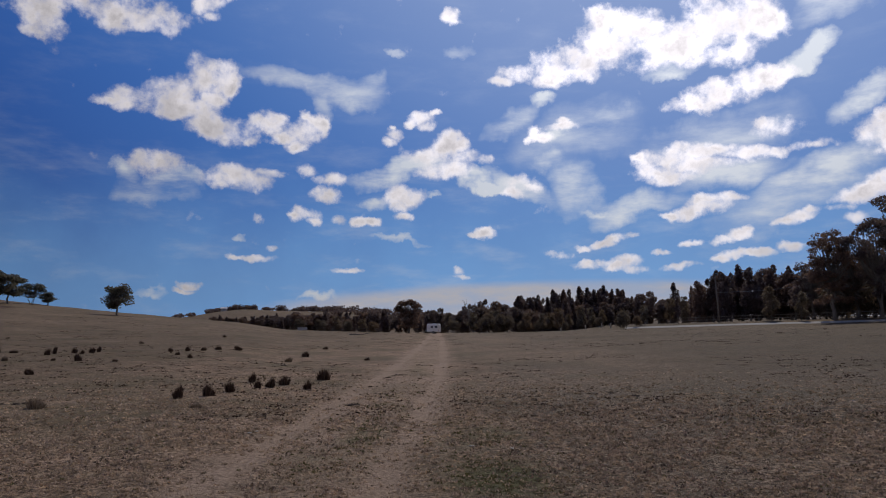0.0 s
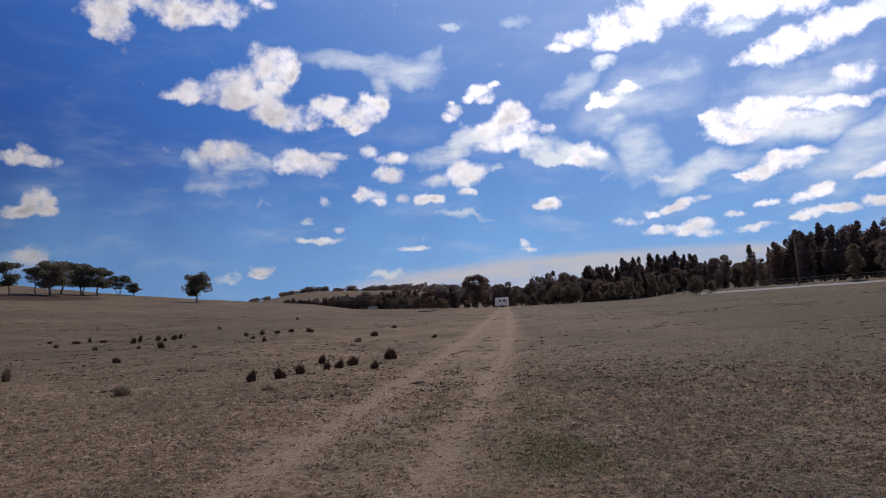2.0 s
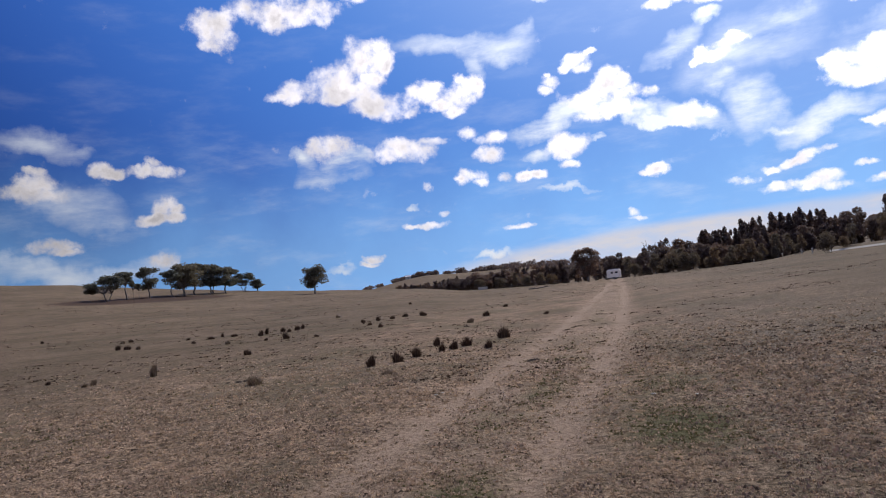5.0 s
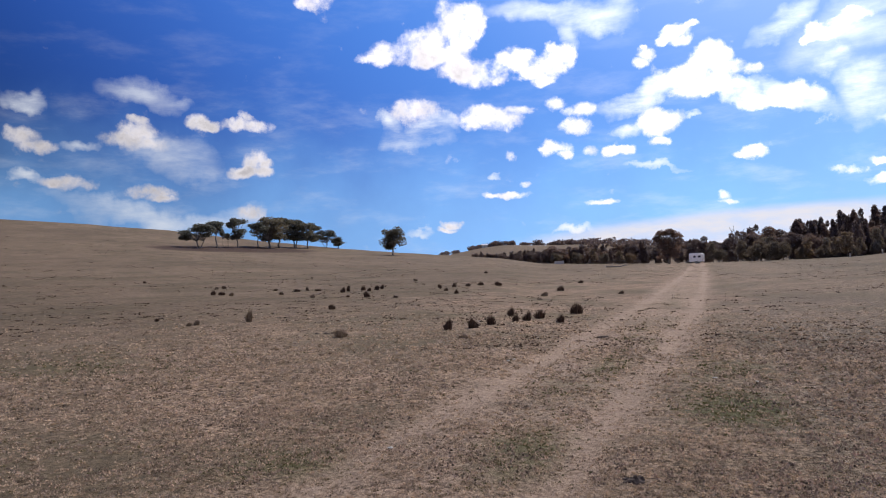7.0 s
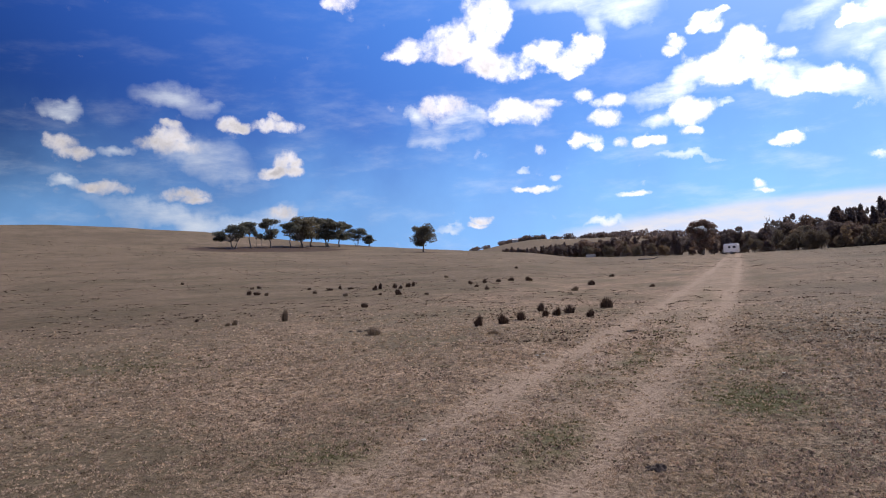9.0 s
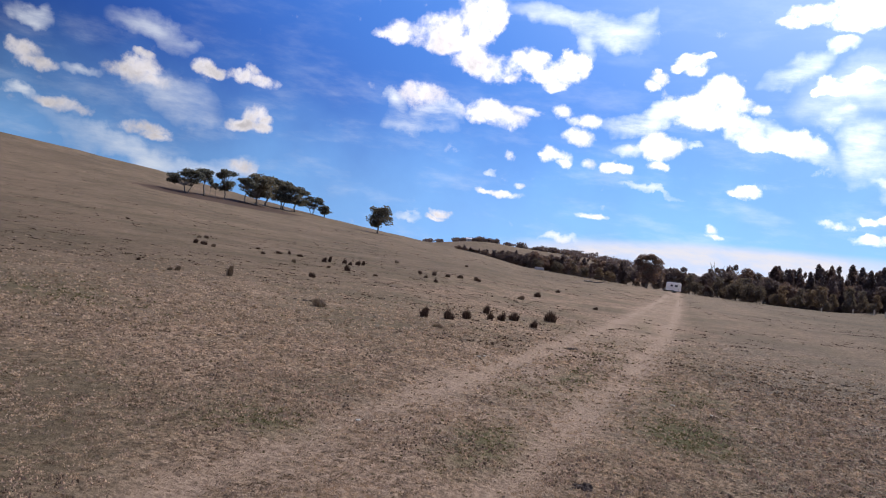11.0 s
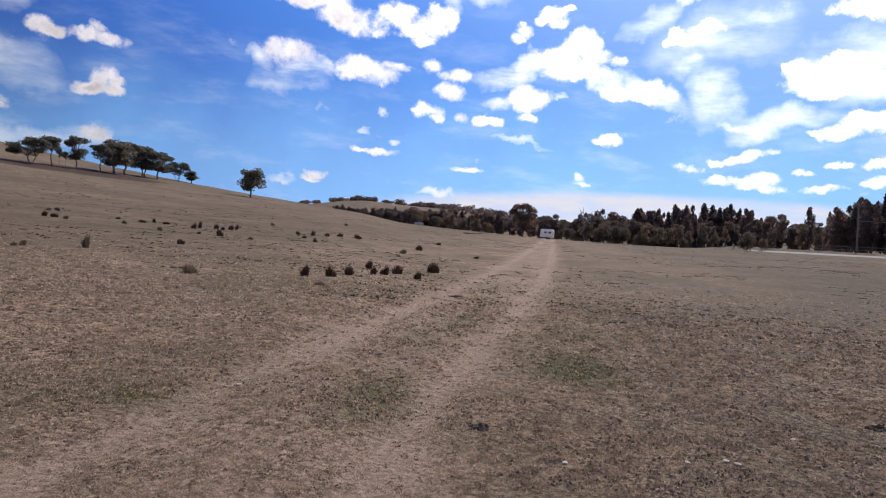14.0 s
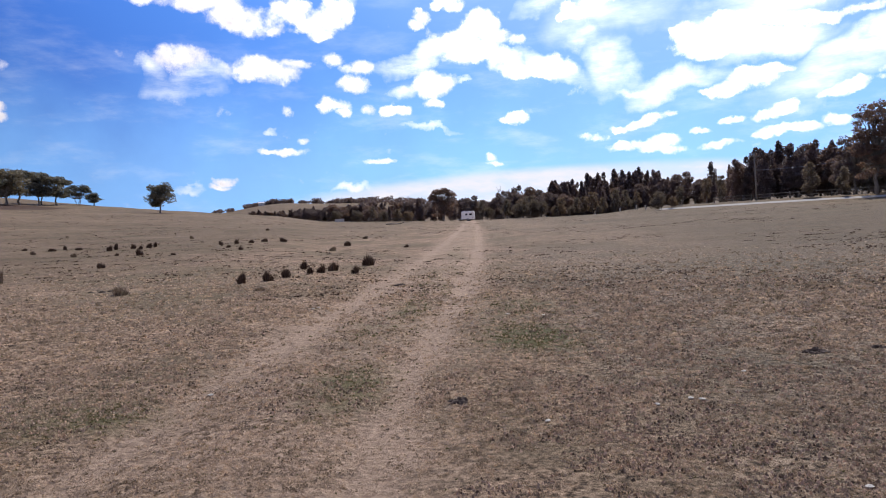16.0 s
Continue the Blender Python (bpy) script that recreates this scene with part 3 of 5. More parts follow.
def polar_sheet(name, material):
    angles = np.radians(np.concatenate([np.arange(-75, 60, 0.3), np.arange(60, 285, 1.5)]))
    radii = np.concatenate([[0.25], np.geomspace(0.6, 4900, 255)])
    a, r = np.meshgrid(angles, radii)
    x, y = r * np.sin(a), r * np.cos(a)
    z = ground_z(x, y)
    na, nr = len(angles), len(radii)
    co = np.stack([x, y, z], -1).reshape(-1, 3)
    co = np.vstack([co, [[0, 0, float(ground_z(0.0, 0.0))]]])
    i, j = np.meshgrid(np.arange(na), np.arange(nr - 1))
    i2 = (i + 1) % na
    quads = np.stack([j * na + i, (j + 1) * na + i, (j + 1) * na + i2, j * na + i2], -1).reshape(-1, 4)[:, ::-1]
    k = np.arange(na)
    fan = np.stack([np.full(na, na * nr), (k + 1) % na, k], -1)
    me = bpy.data.meshes.new(name)
    me.from_pydata(co.tolist(), [], quads.tolist() + fan.tolist())
    x, y = co[:, 0], co[:, 1]
    worn = me.attributes.new("worn", "FLOAT", "POINT")
    strip = np.exp(-(((x - track_middle(y)) / 1.45) ** 4)) * (0.36 + 0.34 * value_noise(x, y, 0.8, 13))
    bare = step(value_noise(x, y, 2.4, 11), 0.62, 0.9) * 0.22 * step(-x, -1, 2)
    worn.data.foreach_set("value", (np.maximum(np.maximum(rut(x, y), strip), bare) * (y > -8)).astype(np.float32))
    green = me.attributes.new("green", "FLOAT", "POINT")
    g = np.zeros(len(x))
    for gx, gy, sx, sy, k in GREEN_PATCHES:
        g = np.maximum(g, k * np.exp(-((x - gx) / sx) ** 2 - ((y - gy) / sy) ** 2))
    g = g * (0.45 + 0.9 * value_noise(x, y, 0.5, 5))
    green.data.foreach_set("value", g.astype(np.float32))
    # how far the painted tree shadow darkens each point
    gum_shade = me.attributes.new("gum_shade", "FLOAT", "POINT")
    shady = np.zeros(len(x))
    for az, d, wide in GUM_SHADE:
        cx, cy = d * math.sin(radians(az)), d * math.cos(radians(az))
        shady = np.maximum(shady, np.exp(-((x - cx) ** 2 + (y - cy) ** 2) / wide ** 2))
    gum_shade.data.foreach_set("value", shady.astype(np.float32))
    grazed = me.attributes.new("grazed", "FLOAT", "POINT")
    off = np.abs(x - track_middle(y))
    grazed.data.foreach_set("value", (step(off, 3, 16) * (0.5 + 0.8 * value_noise(x, y, 14.0, 61)) * (1 + 0.35 * step(x, 1, 9)) * step(y, 4, 14)).astype(np.float32))
    rough = me.attributes.new("rough", "FLOAT", "POINT")
    rough.data.foreach_set("value", rough_ground(x, y).astype(np.float32))
    me.materials.append(material)
    me.polygons.foreach_set("use_smooth", [True] * len(me.polygons))
    return new(name, me)


# shadow below the hillside gums, put into the ground colour: bearing, distance, half width
GUM_SHADE = [(-40.8, 142, 8.0), (-39.2, 146, 9.0), (-37.4, 152, 9.5), (-35.6, 160, 9.5), (-34.2, 167, 8.0), (-24.8, 156, 3.0)]
# greener spots: x, y, half widths, strength
GREEN_PATCHES = [(0.75, 6.9, 0.48, 0.75, 1.2), (0.7, 9.4, 0.8, 1.4, 0.4), (-0.85, 9.6, 0.35, 1.0, 0.5), (-1.1, 7.4, 0.4, 1.0, 0.45), (-0.95, 4.7, 0.35, 0.8, 0.8),
                 (-0.8, 14.0, 0.4, 3.0, 0.25), (-0.5, 24.0, 0.45, 6.0, 0.3), (-2.7, 4.0, 0.5, 0.5, 0.6), (-9.0, 7.5, 1.8, 1.0, 0.35), (-0.5, 12.5, 0.4, 1.2, 0.25)]
ground = tagged(polar_sheet("ground", GROUND), "dry grazed brown pasture rising to a bare hill", "ground", kind="structure")


# ---- helpers for things ----
def part(name, bm, material, parent=None, label="", smooth=False):
    """Links a bmesh as one mesh object under a thing."""
    me = bpy.data.meshes.new(name)
    if isinstance(bm, tuple):
        me.from_pydata(bm[0], [], bm[1])
    else:
        bm.to_mesh(me)
        bm.free()
    me.materials.append(material)
    if smooth:
        me.polygons.foreach_set("use_smooth", [True] * len(me.polygons))
    ob = new(name, me)
    ob.parent = parent
    return tagged(ob, label)


def spot(az, r):
    """The ground point at that bearing and distance from the middle of the walk."""
    x, y = r * math.sin(radians(az)), r * math.cos(radians(az))
    return x, y, float(ground_z(x, y))


def tube(verts, faces, points, radii, sides=7):
    """Adds a tapered limb through the points."""
    first = len(verts)
    up = Vector((0.3, 0.2, 1)).normalized()
    for i, (p, r) in enumerate(zip(points, radii)):
        p = Vector(p)
        d = (Vector(points[min(i + 1, len(points) - 1)]) - Vector(points[max(i - 1, 0)])).normalized()
        a = d.cross(up if abs(d.dot(up)) < 0.95 else Vector((1, 0, 0))).normalized()
        b = d.cross(a)
        for k in range(sides):
            t = 2 * math.pi * k / sides
            verts.append(tuple(p + (a * math.cos(t) + b * math.sin(t)) * r))
        if i:
            o = first + (i - 1) * sides
            for k in range(sides):
                k2 = (k + 1) % sides
                faces.append((o + k, o + k2, o + sides + k2, o + sides + k))
    faces.append(tuple(first + (len(points) - 1) * sides + k for k in range(sides)))
    faces.append(tuple(first + k for k in reversed(range(sides))))


def wavy(a, b, n, sway, rng):
    a, b = Vector(a), Vector(b)
    pts = [a.lerp(b, i / n) for i in range(n + 1)]
    for i in range(1, n):
        pts[i] += Vector((rng.uniform(-1, 1), rng.uniform(-1, 1), rng.uniform(-0.4, 0.4))) * sway
    return pts


def leaves(clumps, size, rng, flat=0.3):
    """Leaf sprays in and on ellipsoids (x, y, z, rx, ry, rz, count): bent four-cornered sprays of uneven size."""
    vs, fs = [], []
    for cx, cy, cz, rx, ry, rz, count in clumps:
        d = rng.normal(size=(count, 3))
        d /= np.linalg.norm(d, axis=1)[:, None]
        rad = rng.uniform(0.25, 1.0, (count, 1)) ** 0.45
        lump = 1 + 0.22 * np.sin(d[:, :1] * 7 + cx * 3) * np.cos(d[:, 1:2] * 6 + cz * 5)
        p = d * rad * lump * np.array([rx, ry, rz]) + np.array([cx, cy, cz])
        u = rng.normal(size=(count, 3))
        u[:, 2] *= flat + 0.5
        u /= np.linalg.norm(u, axis=1)[:, None]
        w = np.cross(u, rng.normal(size=(count, 3)))
        w /= np.linalg.norm(w, axis=1)[:, None]
        s = size * rng.uniform(0.5, 1.35, (count, 1))
        droop = np.array([0, 0, -0.35]) * s
        quad = np.stack([p - u * s, p + w * s * 0.45, p + u * s + droop, p - w * s * 0.4 + droop * 0.3], 1)
        first = len(vs)
        vs.extend(map(tuple, quad.reshape(-1, 3).tolist()))
        fs.extend((first + 4 * i, first + 4 * i + 1, first + 4 * i + 2, first + 4 * i + 3) for i in range(count))
    return vs, fs


def tree(name, height, clumps, trunk_r, leaf, label, category="tree", fork=0.35, lean=0.0, size=0.3, stems=1, seed=1, limbs=True, bark=None):
    """A tree of unit place: trunk, limbs to its leaf clumps, crown. Clumps: x, y, z, rx, ry, rz as shares of the height, and a count."""
    rng = np.random.default_rng(seed)
    base = new(name)
    v, f = [], []
    for k in range(stems):
        turn = 2 * math.pi * k / max(stems, 1) + seed
        off = 0.0 if stems == 1 else 0.18
        foot = (off * math.cos(turn), off * math.sin(turn), -0.25)
        head = (lean * height + off * 4 * math.cos(turn), off * 4 * math.sin(turn), height * fork)
        tube(v, f, wavy(foot, head, 4, 0.02 * height, rng), [trunk_r * s / stems ** 0.5 for s in (1.35, 1.0, 0.9, 0.82, 0.75)])
        mine = [c for i, c in enumerate(clumps) if i % stems == k] if limbs else []
        for c in mine:
            tip = (c[0] * height, c[1] * height, (c[2] + 0.25 * c[5]) * height)
            tube(v, f, wavy(head, tip, 4, 0.025 * height, rng), [trunk_r * s / stems ** 0.5 for s in (0.62, 0.45, 0.34, 0.22, 0.08)], 5)
        if not limbs:
            tube(v, f, wavy(head, (0, 0, height * 0.97), 3, 0.01 * height, rng), [trunk_r * s for s in (0.75, 0.5, 0.3, 0.06)], 5)
    part("trunk", (v, f), bark or BARK, base, smooth=True)
    full = [(c[0] * height, c[1] * height, c[2] * height, c[3] * height, c[4] * height, c[5] * height, c[6]) for c in clumps]
    part("crown", leaves(full, size, rng), leaf, base)
    base["tall"] = height
    return tagged(base, label, category)


def crowd(rng, count, spread, low, high, r, n):
    """Random clumps for a crown."""
    out = []
    for i in range(count):
        a, d = rng.uniform(0, 6.283), spread * rng.uniform(0.15, 1) ** 0.6
        z = rng.uniform(low, high)
        k = rng.uniform(0.7, 1.25) * r
        out.append((d * math.cos(a), d * math.sin(a), z, k * 1.15, k * 1.15, k * 0.8, n))
    return out


def plant(master, az, r, height, turn=0.0, wide=1.0, sink=0.0, label="", group=""):
    """A copy of a master tree, at a bearing and distance, of that height."""
    x, y, z = spot(az, r)
    s = height / master["tall"]
    m = Matrix.Translation((x, y, z - sink)) @ Matrix.Rotation(turn, 4, "Z") @ Matrix.Diagonal((s * wide, s * wide, s, 1))
    return tagged(copy_thing(master, m), label, group=group)


def settle_master(master, az, r, height, turn=0.0, wide=1.0):
    """Places the master itself."""
    x, y, z = spot(az, r)
    s = height / master["tall"]
    master.matrix_basis = Matrix.Translation((x, y, z)) @ Matrix.Rotation(turn, 4, "Z") @ Matrix.Diagonal((s * wide, s * wide, s, 1))
    return master


TR = np.random.default_rng(7)

# ---- trees on the hill ----
def lobes(rng, groups, count, r, n):
    """Small uneven leaf clumps strewn through a few larger lobes (x, y, z, rx, ry, rz), mostly over their upper sides."""
    out = []
    for x, y, z, rx, ry, rz in groups:
        for i in range(count):
            a, d, u = rng.uniform(0, 6.283), rng.uniform(0.1, 1) ** 0.6, rng.uniform(-0.5, 1.0)
            flat = d * math.sqrt(max(0.1, 1 - u * u * 0.8))
            k = r * rng.uniform(0.65, 1.3)
            out.append((x + rx * flat * math.cos(a), y + ry * flat * math.sin(a), z + rz * u, k * 1.2, k * 1.2, k * 0.72, n))
    return out


lone = tree("gum_tree", 6.0, lobes(TR, [(-0.12, 0, 0.76, 0.16, 0.18, 0.16), (0.14, 0.05, 0.74, 0.16, 0.18, 0.20), (-0.20, 0, 0.52, 0.17, 0.2, 0.16), (0.18, -0.05, 0.48, 0.17, 0.2, 0.16), (-0.02, 0.1, 0.6, 0.16, 0.2, 0.2), (-0.16, 0, 0.30, 0.12, 0.14, 0.06)], 9, 0.115, 120), 0.15, HILL_LEAF,
            "dense round-crowned gum tree alone on the bare hillside", size=0.17, seed=3, fork=0.3)
settle_master(lone, -24.85, 160, 6.6, 0.0, 1.22)
HILL = "gum trees in a clump on the hillside"
wide_a = tree("gum_tree", 5.0, lobes(TR, [(-0.52, 0, 0.62, 0.20, 0.24, 0.15), (-0.22, 0.1, 0.78, 0.24, 0.24, 0.17), (0.10, -0.05, 0.80, 0.24, 0.24, 0.17), (0.36, 0.05, 0.72, 0.20, 0.2, 0.16), (0.0, 0.2, 0.56, 0.2, 0.2, 0.10), (-0.62, 0.05, 0.45, 0.10, 0.12, 0.06)], 8, 0.125, 110), 0.13, HILL_LEAF,
              "low spreading umbrella-crowned gum tree in a hillside clump", size=0.18, seed=5, fork=0.3, stems=3)
tier_b = tree("gum_tree", 6.0, lobes(TR, [(0.02, 0, 0.86, 0.25, 0.24, 0.13), (-0.16, 0.05, 0.78, 0.14, 0.16, 0.08), (0.06, 0, 0.50, 0.20, 0.2, 0.11), (-0.08, 0.05, 0.38, 0.12, 0.14, 0.07)], 9, 0.11, 105), 0.12, HILL_LEAF,
              "slender two-tiered gum tree in a hillside clump", size=0.18, seed=8, fork=0.36)
thin_c = tree("gum_tree", 5.6, lobes(TR, [(-0.12, 0, 0.84, 0.20, 0.2, 0.12), (0.12, 0.05, 0.72, 0.16, 0.16, 0.12), (0.02, 0, 0.92, 0.12, 0.14, 0.06)], 8, 0.11, 100), 0.10, HILL_LEAF,
              "thin bare-stemmed gum tree with a small high crown", size=0.18, seed=10, fork=0.52)
dome_d = tree("gum_tree", 7.0, lobes(TR, [(-0.30, 0, 0.60, 0.20, 0.2, 0.15), (-0.12, 0.05, 0.82, 0.24, 0.24, 0.14), (0.14, 0, 0.80, 0.22, 0.24, 0.15), (0.38, 0.05, 0.58, 0.20, 0.2, 0.18), (0.05, 0, 0.58, 0.26, 0.24, 0.18), (0.18, -0.1, 0.36, 0.18, 0.2, 0.10), (-0.14, -0.1, 0.40, 0.14, 0.16, 0.08)], 10, 0.12, 110), 0.2, HILL_LEAF,
              "broad domed gum tree in a hillside clump", size=0.19, seed=12, fork=0.24, stems=2)
settle_master(wide_a, -40.4, 148, 5.0, 0.0, 1.28)
settle_master(tier_b, -37.5, 161, 6.7, 0.0, 1.15)
settle_master(thin_c, -35.9, 166, 5.9, 0.0, 1.3)
settle_master(dome_d, -32.9, 184, 7.6, 0.0, 1.3)
for ob in (wide_a, tier_b, thin_c, dome_d):
    tagged(ob, group=HILL)
plant(thin_c, -39.1, 154, 5.3, 2.2, 1.25, group=HILL)
plant(dome_d, -35.0, 172, 6.9, 2.9, 1.05, label="upright forked gum tree in a hillside clump", group=HILL)
plant(thin_c, -34.2, 178, 7.0, 4.0, 1.35, group=HILL)
plant(tier_b, -31.9, 188, 6.0, 3.3, 1.35, label="low leafy gum tree at the end of a hillside clump", group=HILL)
plant(wide_a, -30.45, 197, 5.2, 1.0, 0.85, label="small flat-topped gum tree on the hill crest", group=HILL)
plant(lone, -29.45, 201, 3.2, 2.0, 1.5, label="young round gum tree on the hill crest", group=HILL)
plant(thin_c, -38.6, 157, 3.4, 1.0, 0.5, label="spindly young gum tree in a hillside clump", group=HILL)
plant(thin_c, -38.2, 160, 3.0, 3.0, 0.5, label="spindly young gum tree in a hillside clump", group=HILL)

# ---- the wood along the road ----
tall_gum = tree("tall_gum_tree", 16.0, lobes(TR, [(-0.14, 0, 0.80, 0.12, 0.12, 0.11), (0.10, 0.05, 0.86, 0.12, 0.12, 0.10), (-0.20, 0.05, 0.60, 0.12, 0.14, 0.11), (0.20, 0, 0.64, 0.11, 0.13, 0.10), (0.02, -0.1, 0.66, 0.10, 0.12, 0.10), (-0.12, 0, 0.38, 0.14, 0.16, 0.13), (0.14, 0.05, 0.40, 0.15, 0.16, 0.14), (0.0, 0, 0.24, 0.17, 0.18, 0.12), (-0.27, 0, 0.44, 0.07, 0.1, 0.06)], 9, 0.058, 110), 0.34, GUM_LEAF,
                "tall dark gum tree with open ragged crown beside the road", size=0.24, seed=21, fork=0.34)
open_gum = tree("tall_gum_tree", 17.0, lobes(TR, [(-0.24, 0, 0.84, 0.09, 0.1, 0.07), (-0.06, 0.05, 0.93, 0.09, 0.1, 0.06), (0.14, 0, 0.88, 0.10, 0.1, 0.08), (0.27, 0.05, 0.74, 0.08, 0.1, 0.07), (-0.30, 0.05, 0.66, 0.09, 0.1, 0.07), (-0.08, -0.05, 0.70, 0.10, 0.12, 0.07), (0.10, 0.05, 0.64, 0.10, 0.12, 0.08), (-0.14, 0, 0.46, 0.15, 0.16, 0.10), (0.14, 0, 0.42, 0.16, 0.16, 0.12), (0.0, 0, 0.26, 0.2, 0.2, 0.12)], 8, 0.052, 110), 0.38, GUM_LEAF,
                "tall spreading gum tree with sky showing through its crown", size=0.24, seed=25, fork=0.36, stems=2)


def column(rng, tiers, r, top):
    """Clumps of a narrow round-topped crown."""
    out = []
    for i in range(tiers):
        u = i / (tiers - 1)
        k = r * (1 - top * u ** 2.2) * rng.uniform(0.8, 1.2)
        out.append((rng.normal(0, 0.02), rng.normal(0, 0.02), 0.13 + 0.79 * u, k, k, 0.095, int(720 * (1 - 0.5 * u))))
    return out


spire = tree("young_gum_tree", 10.0, column(TR, 11, 0.15, 0.66), 0.14, PINE_LEAF,
             "narrow round-topped dark gum in a dense row", size=0.20, seed=31, fork=0.12, limbs=False)
spire_b = tree("young_gum_tree", 10.0, column(TR, 10, 0.17, 0.62)[:-2] + [(-0.07, 0, 0.84, 0.065, 0.07, 0.09, 380), (0.06, 0.02, 0.90, 0.045, 0.05, 0.09, 300)], 0.14, PINE_LEAF,
               "narrow twin-headed dark gum in a dense row", size=0.20, seed=33, fork=0.12, limbs=False)
wood_gum = tree("gum_tree", 9.0, crowd(TR, 14, 0.28, 0.32, 0.84, 0.13, 480) + [(0, 0, 0.48, 0.30, 0.30, 0.32, 1800)], 0.2, GUM_LEAF, "bushy dark gum tree at the edge of the wood", size=0.19, seed=35, fork=0.25)
shrub = tree("bush", 3.0, crowd(TR, 9, 0.36, 0.26, 0.74, 0.24, 330) + [(0, 0, 0.42, 0.46, 0.46, 0.40, 900)], 0.06, BUSH_LEAF, "rounded brown-green bush at the field edge", "bush", size=0.11, seed=41, fork=0.15, stems=3)
sapling = tree("young_tree", 4.0, crowd(TR, 10, 0.17, 0.2, 0.88, 0.11, 220) + [(0, 0, 0.48, 0.17, 0.17, 0.34, 500)], 0.05, SAPLING_LEAF, "pale feathery young tree at the field edge", size=0.12, seed=43, fork=0.3)


def top_height(az, r):
    """Height of the wood's skyline there."""
    el = np.interp(az, [-20, -16, -13, -9, -5, -1, 2.6, 5, 8, 11, 14, 17.5, 19.5, 22, 25.5, 28, 30, 34, 38, 50],
                   [0.9, 1.0, 1.0, 0.98, 1.05, 1.15, 1.48, 1.8, 1.95, 2.45, 2.55, 2.2, 2.5, 3.7, 4.2, 4.0, 5.6, 8.0, 8.6, 8.0])
    return EYE + r * math.tan(radians(float(el))) - spot(az, r)[2]


WOOD = "trees of the wood along the road"
settle_master(tall_gum, 30.3, 121, 14.0, 0.4)
settle_master(open_gum, 34.6, 112, 17.5, 1.0)
for az, r, h, w, k in ((29.0, 133, 12.0, 1.0, 0), (31.8, 126, 14.2, 1.0, 0), (33.2, 119, 14.5, 0.9, 1), (36.3, 114, 18.0, 1.0, 0), (38.5, 112, 17.5, 1.0, 1), (32.8, 134, 13.0, 1.1, 0), (35.5, 124, 14.0, 1.1, 0), (41.0, 112, 18.0, 1.0, 0), (44.0, 112, 17.0, 1.0, 1), (48.0, 112, 18.0, 1.0, 0)):
    plant((tall_gum, open_gum)[k], az, r, h, TR.uniform(0, 6.28), w, group=WOOD)
settle_master(spire, 22.6, 152, top_height(22.6, 152))
settle_master(spire_b, 23.3, 150, top_height(23.3, 150) * 0.97)
for i in range(18):
    az, r = 21.2 + 0.43 * i + TR.uniform(-0.15, 0.15), 146 + TR.uniform(-3, 9) + (i % 2) * 7
    plant((spire_b, wood_gum, spire_b, spire)[i % 4], az, r, top_height(az, r) * TR.uniform(0.86, 1.05), TR.uniform(0, 6.28), TR.uniform(0.85, 1.2), group=WOOD)
for az, r, h, w in ((24.2, 158, 9.0, 1.1), (26.3, 156, 9.5, 1.1), (27.8, 152, 9.5, 1.0), (22.4, 160, 8.5, 1.0), (28.6, 142, 9.0, 1.0), (25.3, 146, 7.0, 1.0), (29.8, 140, 8.0, 1.1), (31.2, 138, 8.0, 1.1), (33.8, 134, 9.0, 1.1), (36, 132, 9.0, 1.2), (30.4, 150, 10, 1.3), (32.2, 148, 11, 1.3), (34.4, 146, 11, 1.3), (37.5, 130, 10, 1.2), (40, 130, 10, 1.2), (28.2, 160, 9, 1.3), (43, 130, 10, 1.2), (46, 130, 10, 1.2)):
    plant(wood_gum, az, r, h, TR.uniform(0, 6.28), w, group=WOOD)
# gap with the round gum and two lone spires
settle_master(wood_gum, 17.1, 178, 9.4, 0.5, 0.95)
plant(spire_b, 19.25, 172, 10.0, 1.0, 0.85, group=WOOD)
plant(spire, 20.6, 176, 8.8, 2.0, 0.7, group=WOOD)
plant(spire_b, 21.3, 168, 8.6, 3.0, 0.8, group=WOOD)
for az, r, h, w in ((18.6, 186, 6.5, 1.1), (20.2, 190, 6.6, 1.2), (15.6, 188, 7.5, 1.0), (21.2, 184, 7.0, 1.1)):
    plant(wood_gum, az, r, h, TR.uniform(0, 6.28), w, group=WOOD)
# the long row behind the field
for i in range(30):
    az = 6.6 + 0.33 * i + TR.uniform(-0.16, 0.16)
    r = 194 + TR.uniform(-6, 6)
    plant((spire, spire_b)[i % 2], az, r, top_height(az, r) * TR.uniform(0.84, 1.12), TR.uniform(0, 6.28), TR.uniform(0.8, 1.15), group=WOOD)
for i in range(17):
    az, r = 6.8 + 0.56 * i + TR.uniform(-0.15, 0.15), 206 + TR.uniform(-4, 6)
    plant(wood_gum, az, r, top_height(az, r) * TR.uniform(0.72, 0.84), TR.uniform(0, 6.28), TR.uniform(1.1, 1.5), group=WOOD)
for i in range(16):
    az, r = 6.5 + 0.6 * i + TR.uniform(-0.2, 0.2), 184 + TR.uniform(-5, 5)
    plant((wood_gum, spire_b, spire)[i % 3], az, r, top_height(az, r) * TR.uniform(0.35, 0.9), TR.uniform(0, 6.28), TR.uniform(0.9, 1.4), group=WOOD)
for i in range(18):
    az, r = 15.2 + 0.44 * i + TR.uniform(-0.2, 0.2), 206 + TR.uniform(-8, 8)
    plant((wood_gum, spire_b)[i % 2], az, r, (EYE + r * math.tan(radians(1.75)) - spot(az, r)[2]) * TR.uniform(0.85, 1.1), TR.uniform(0, 6.28), TR.uniform(1.1, 1.5), group=WOOD)
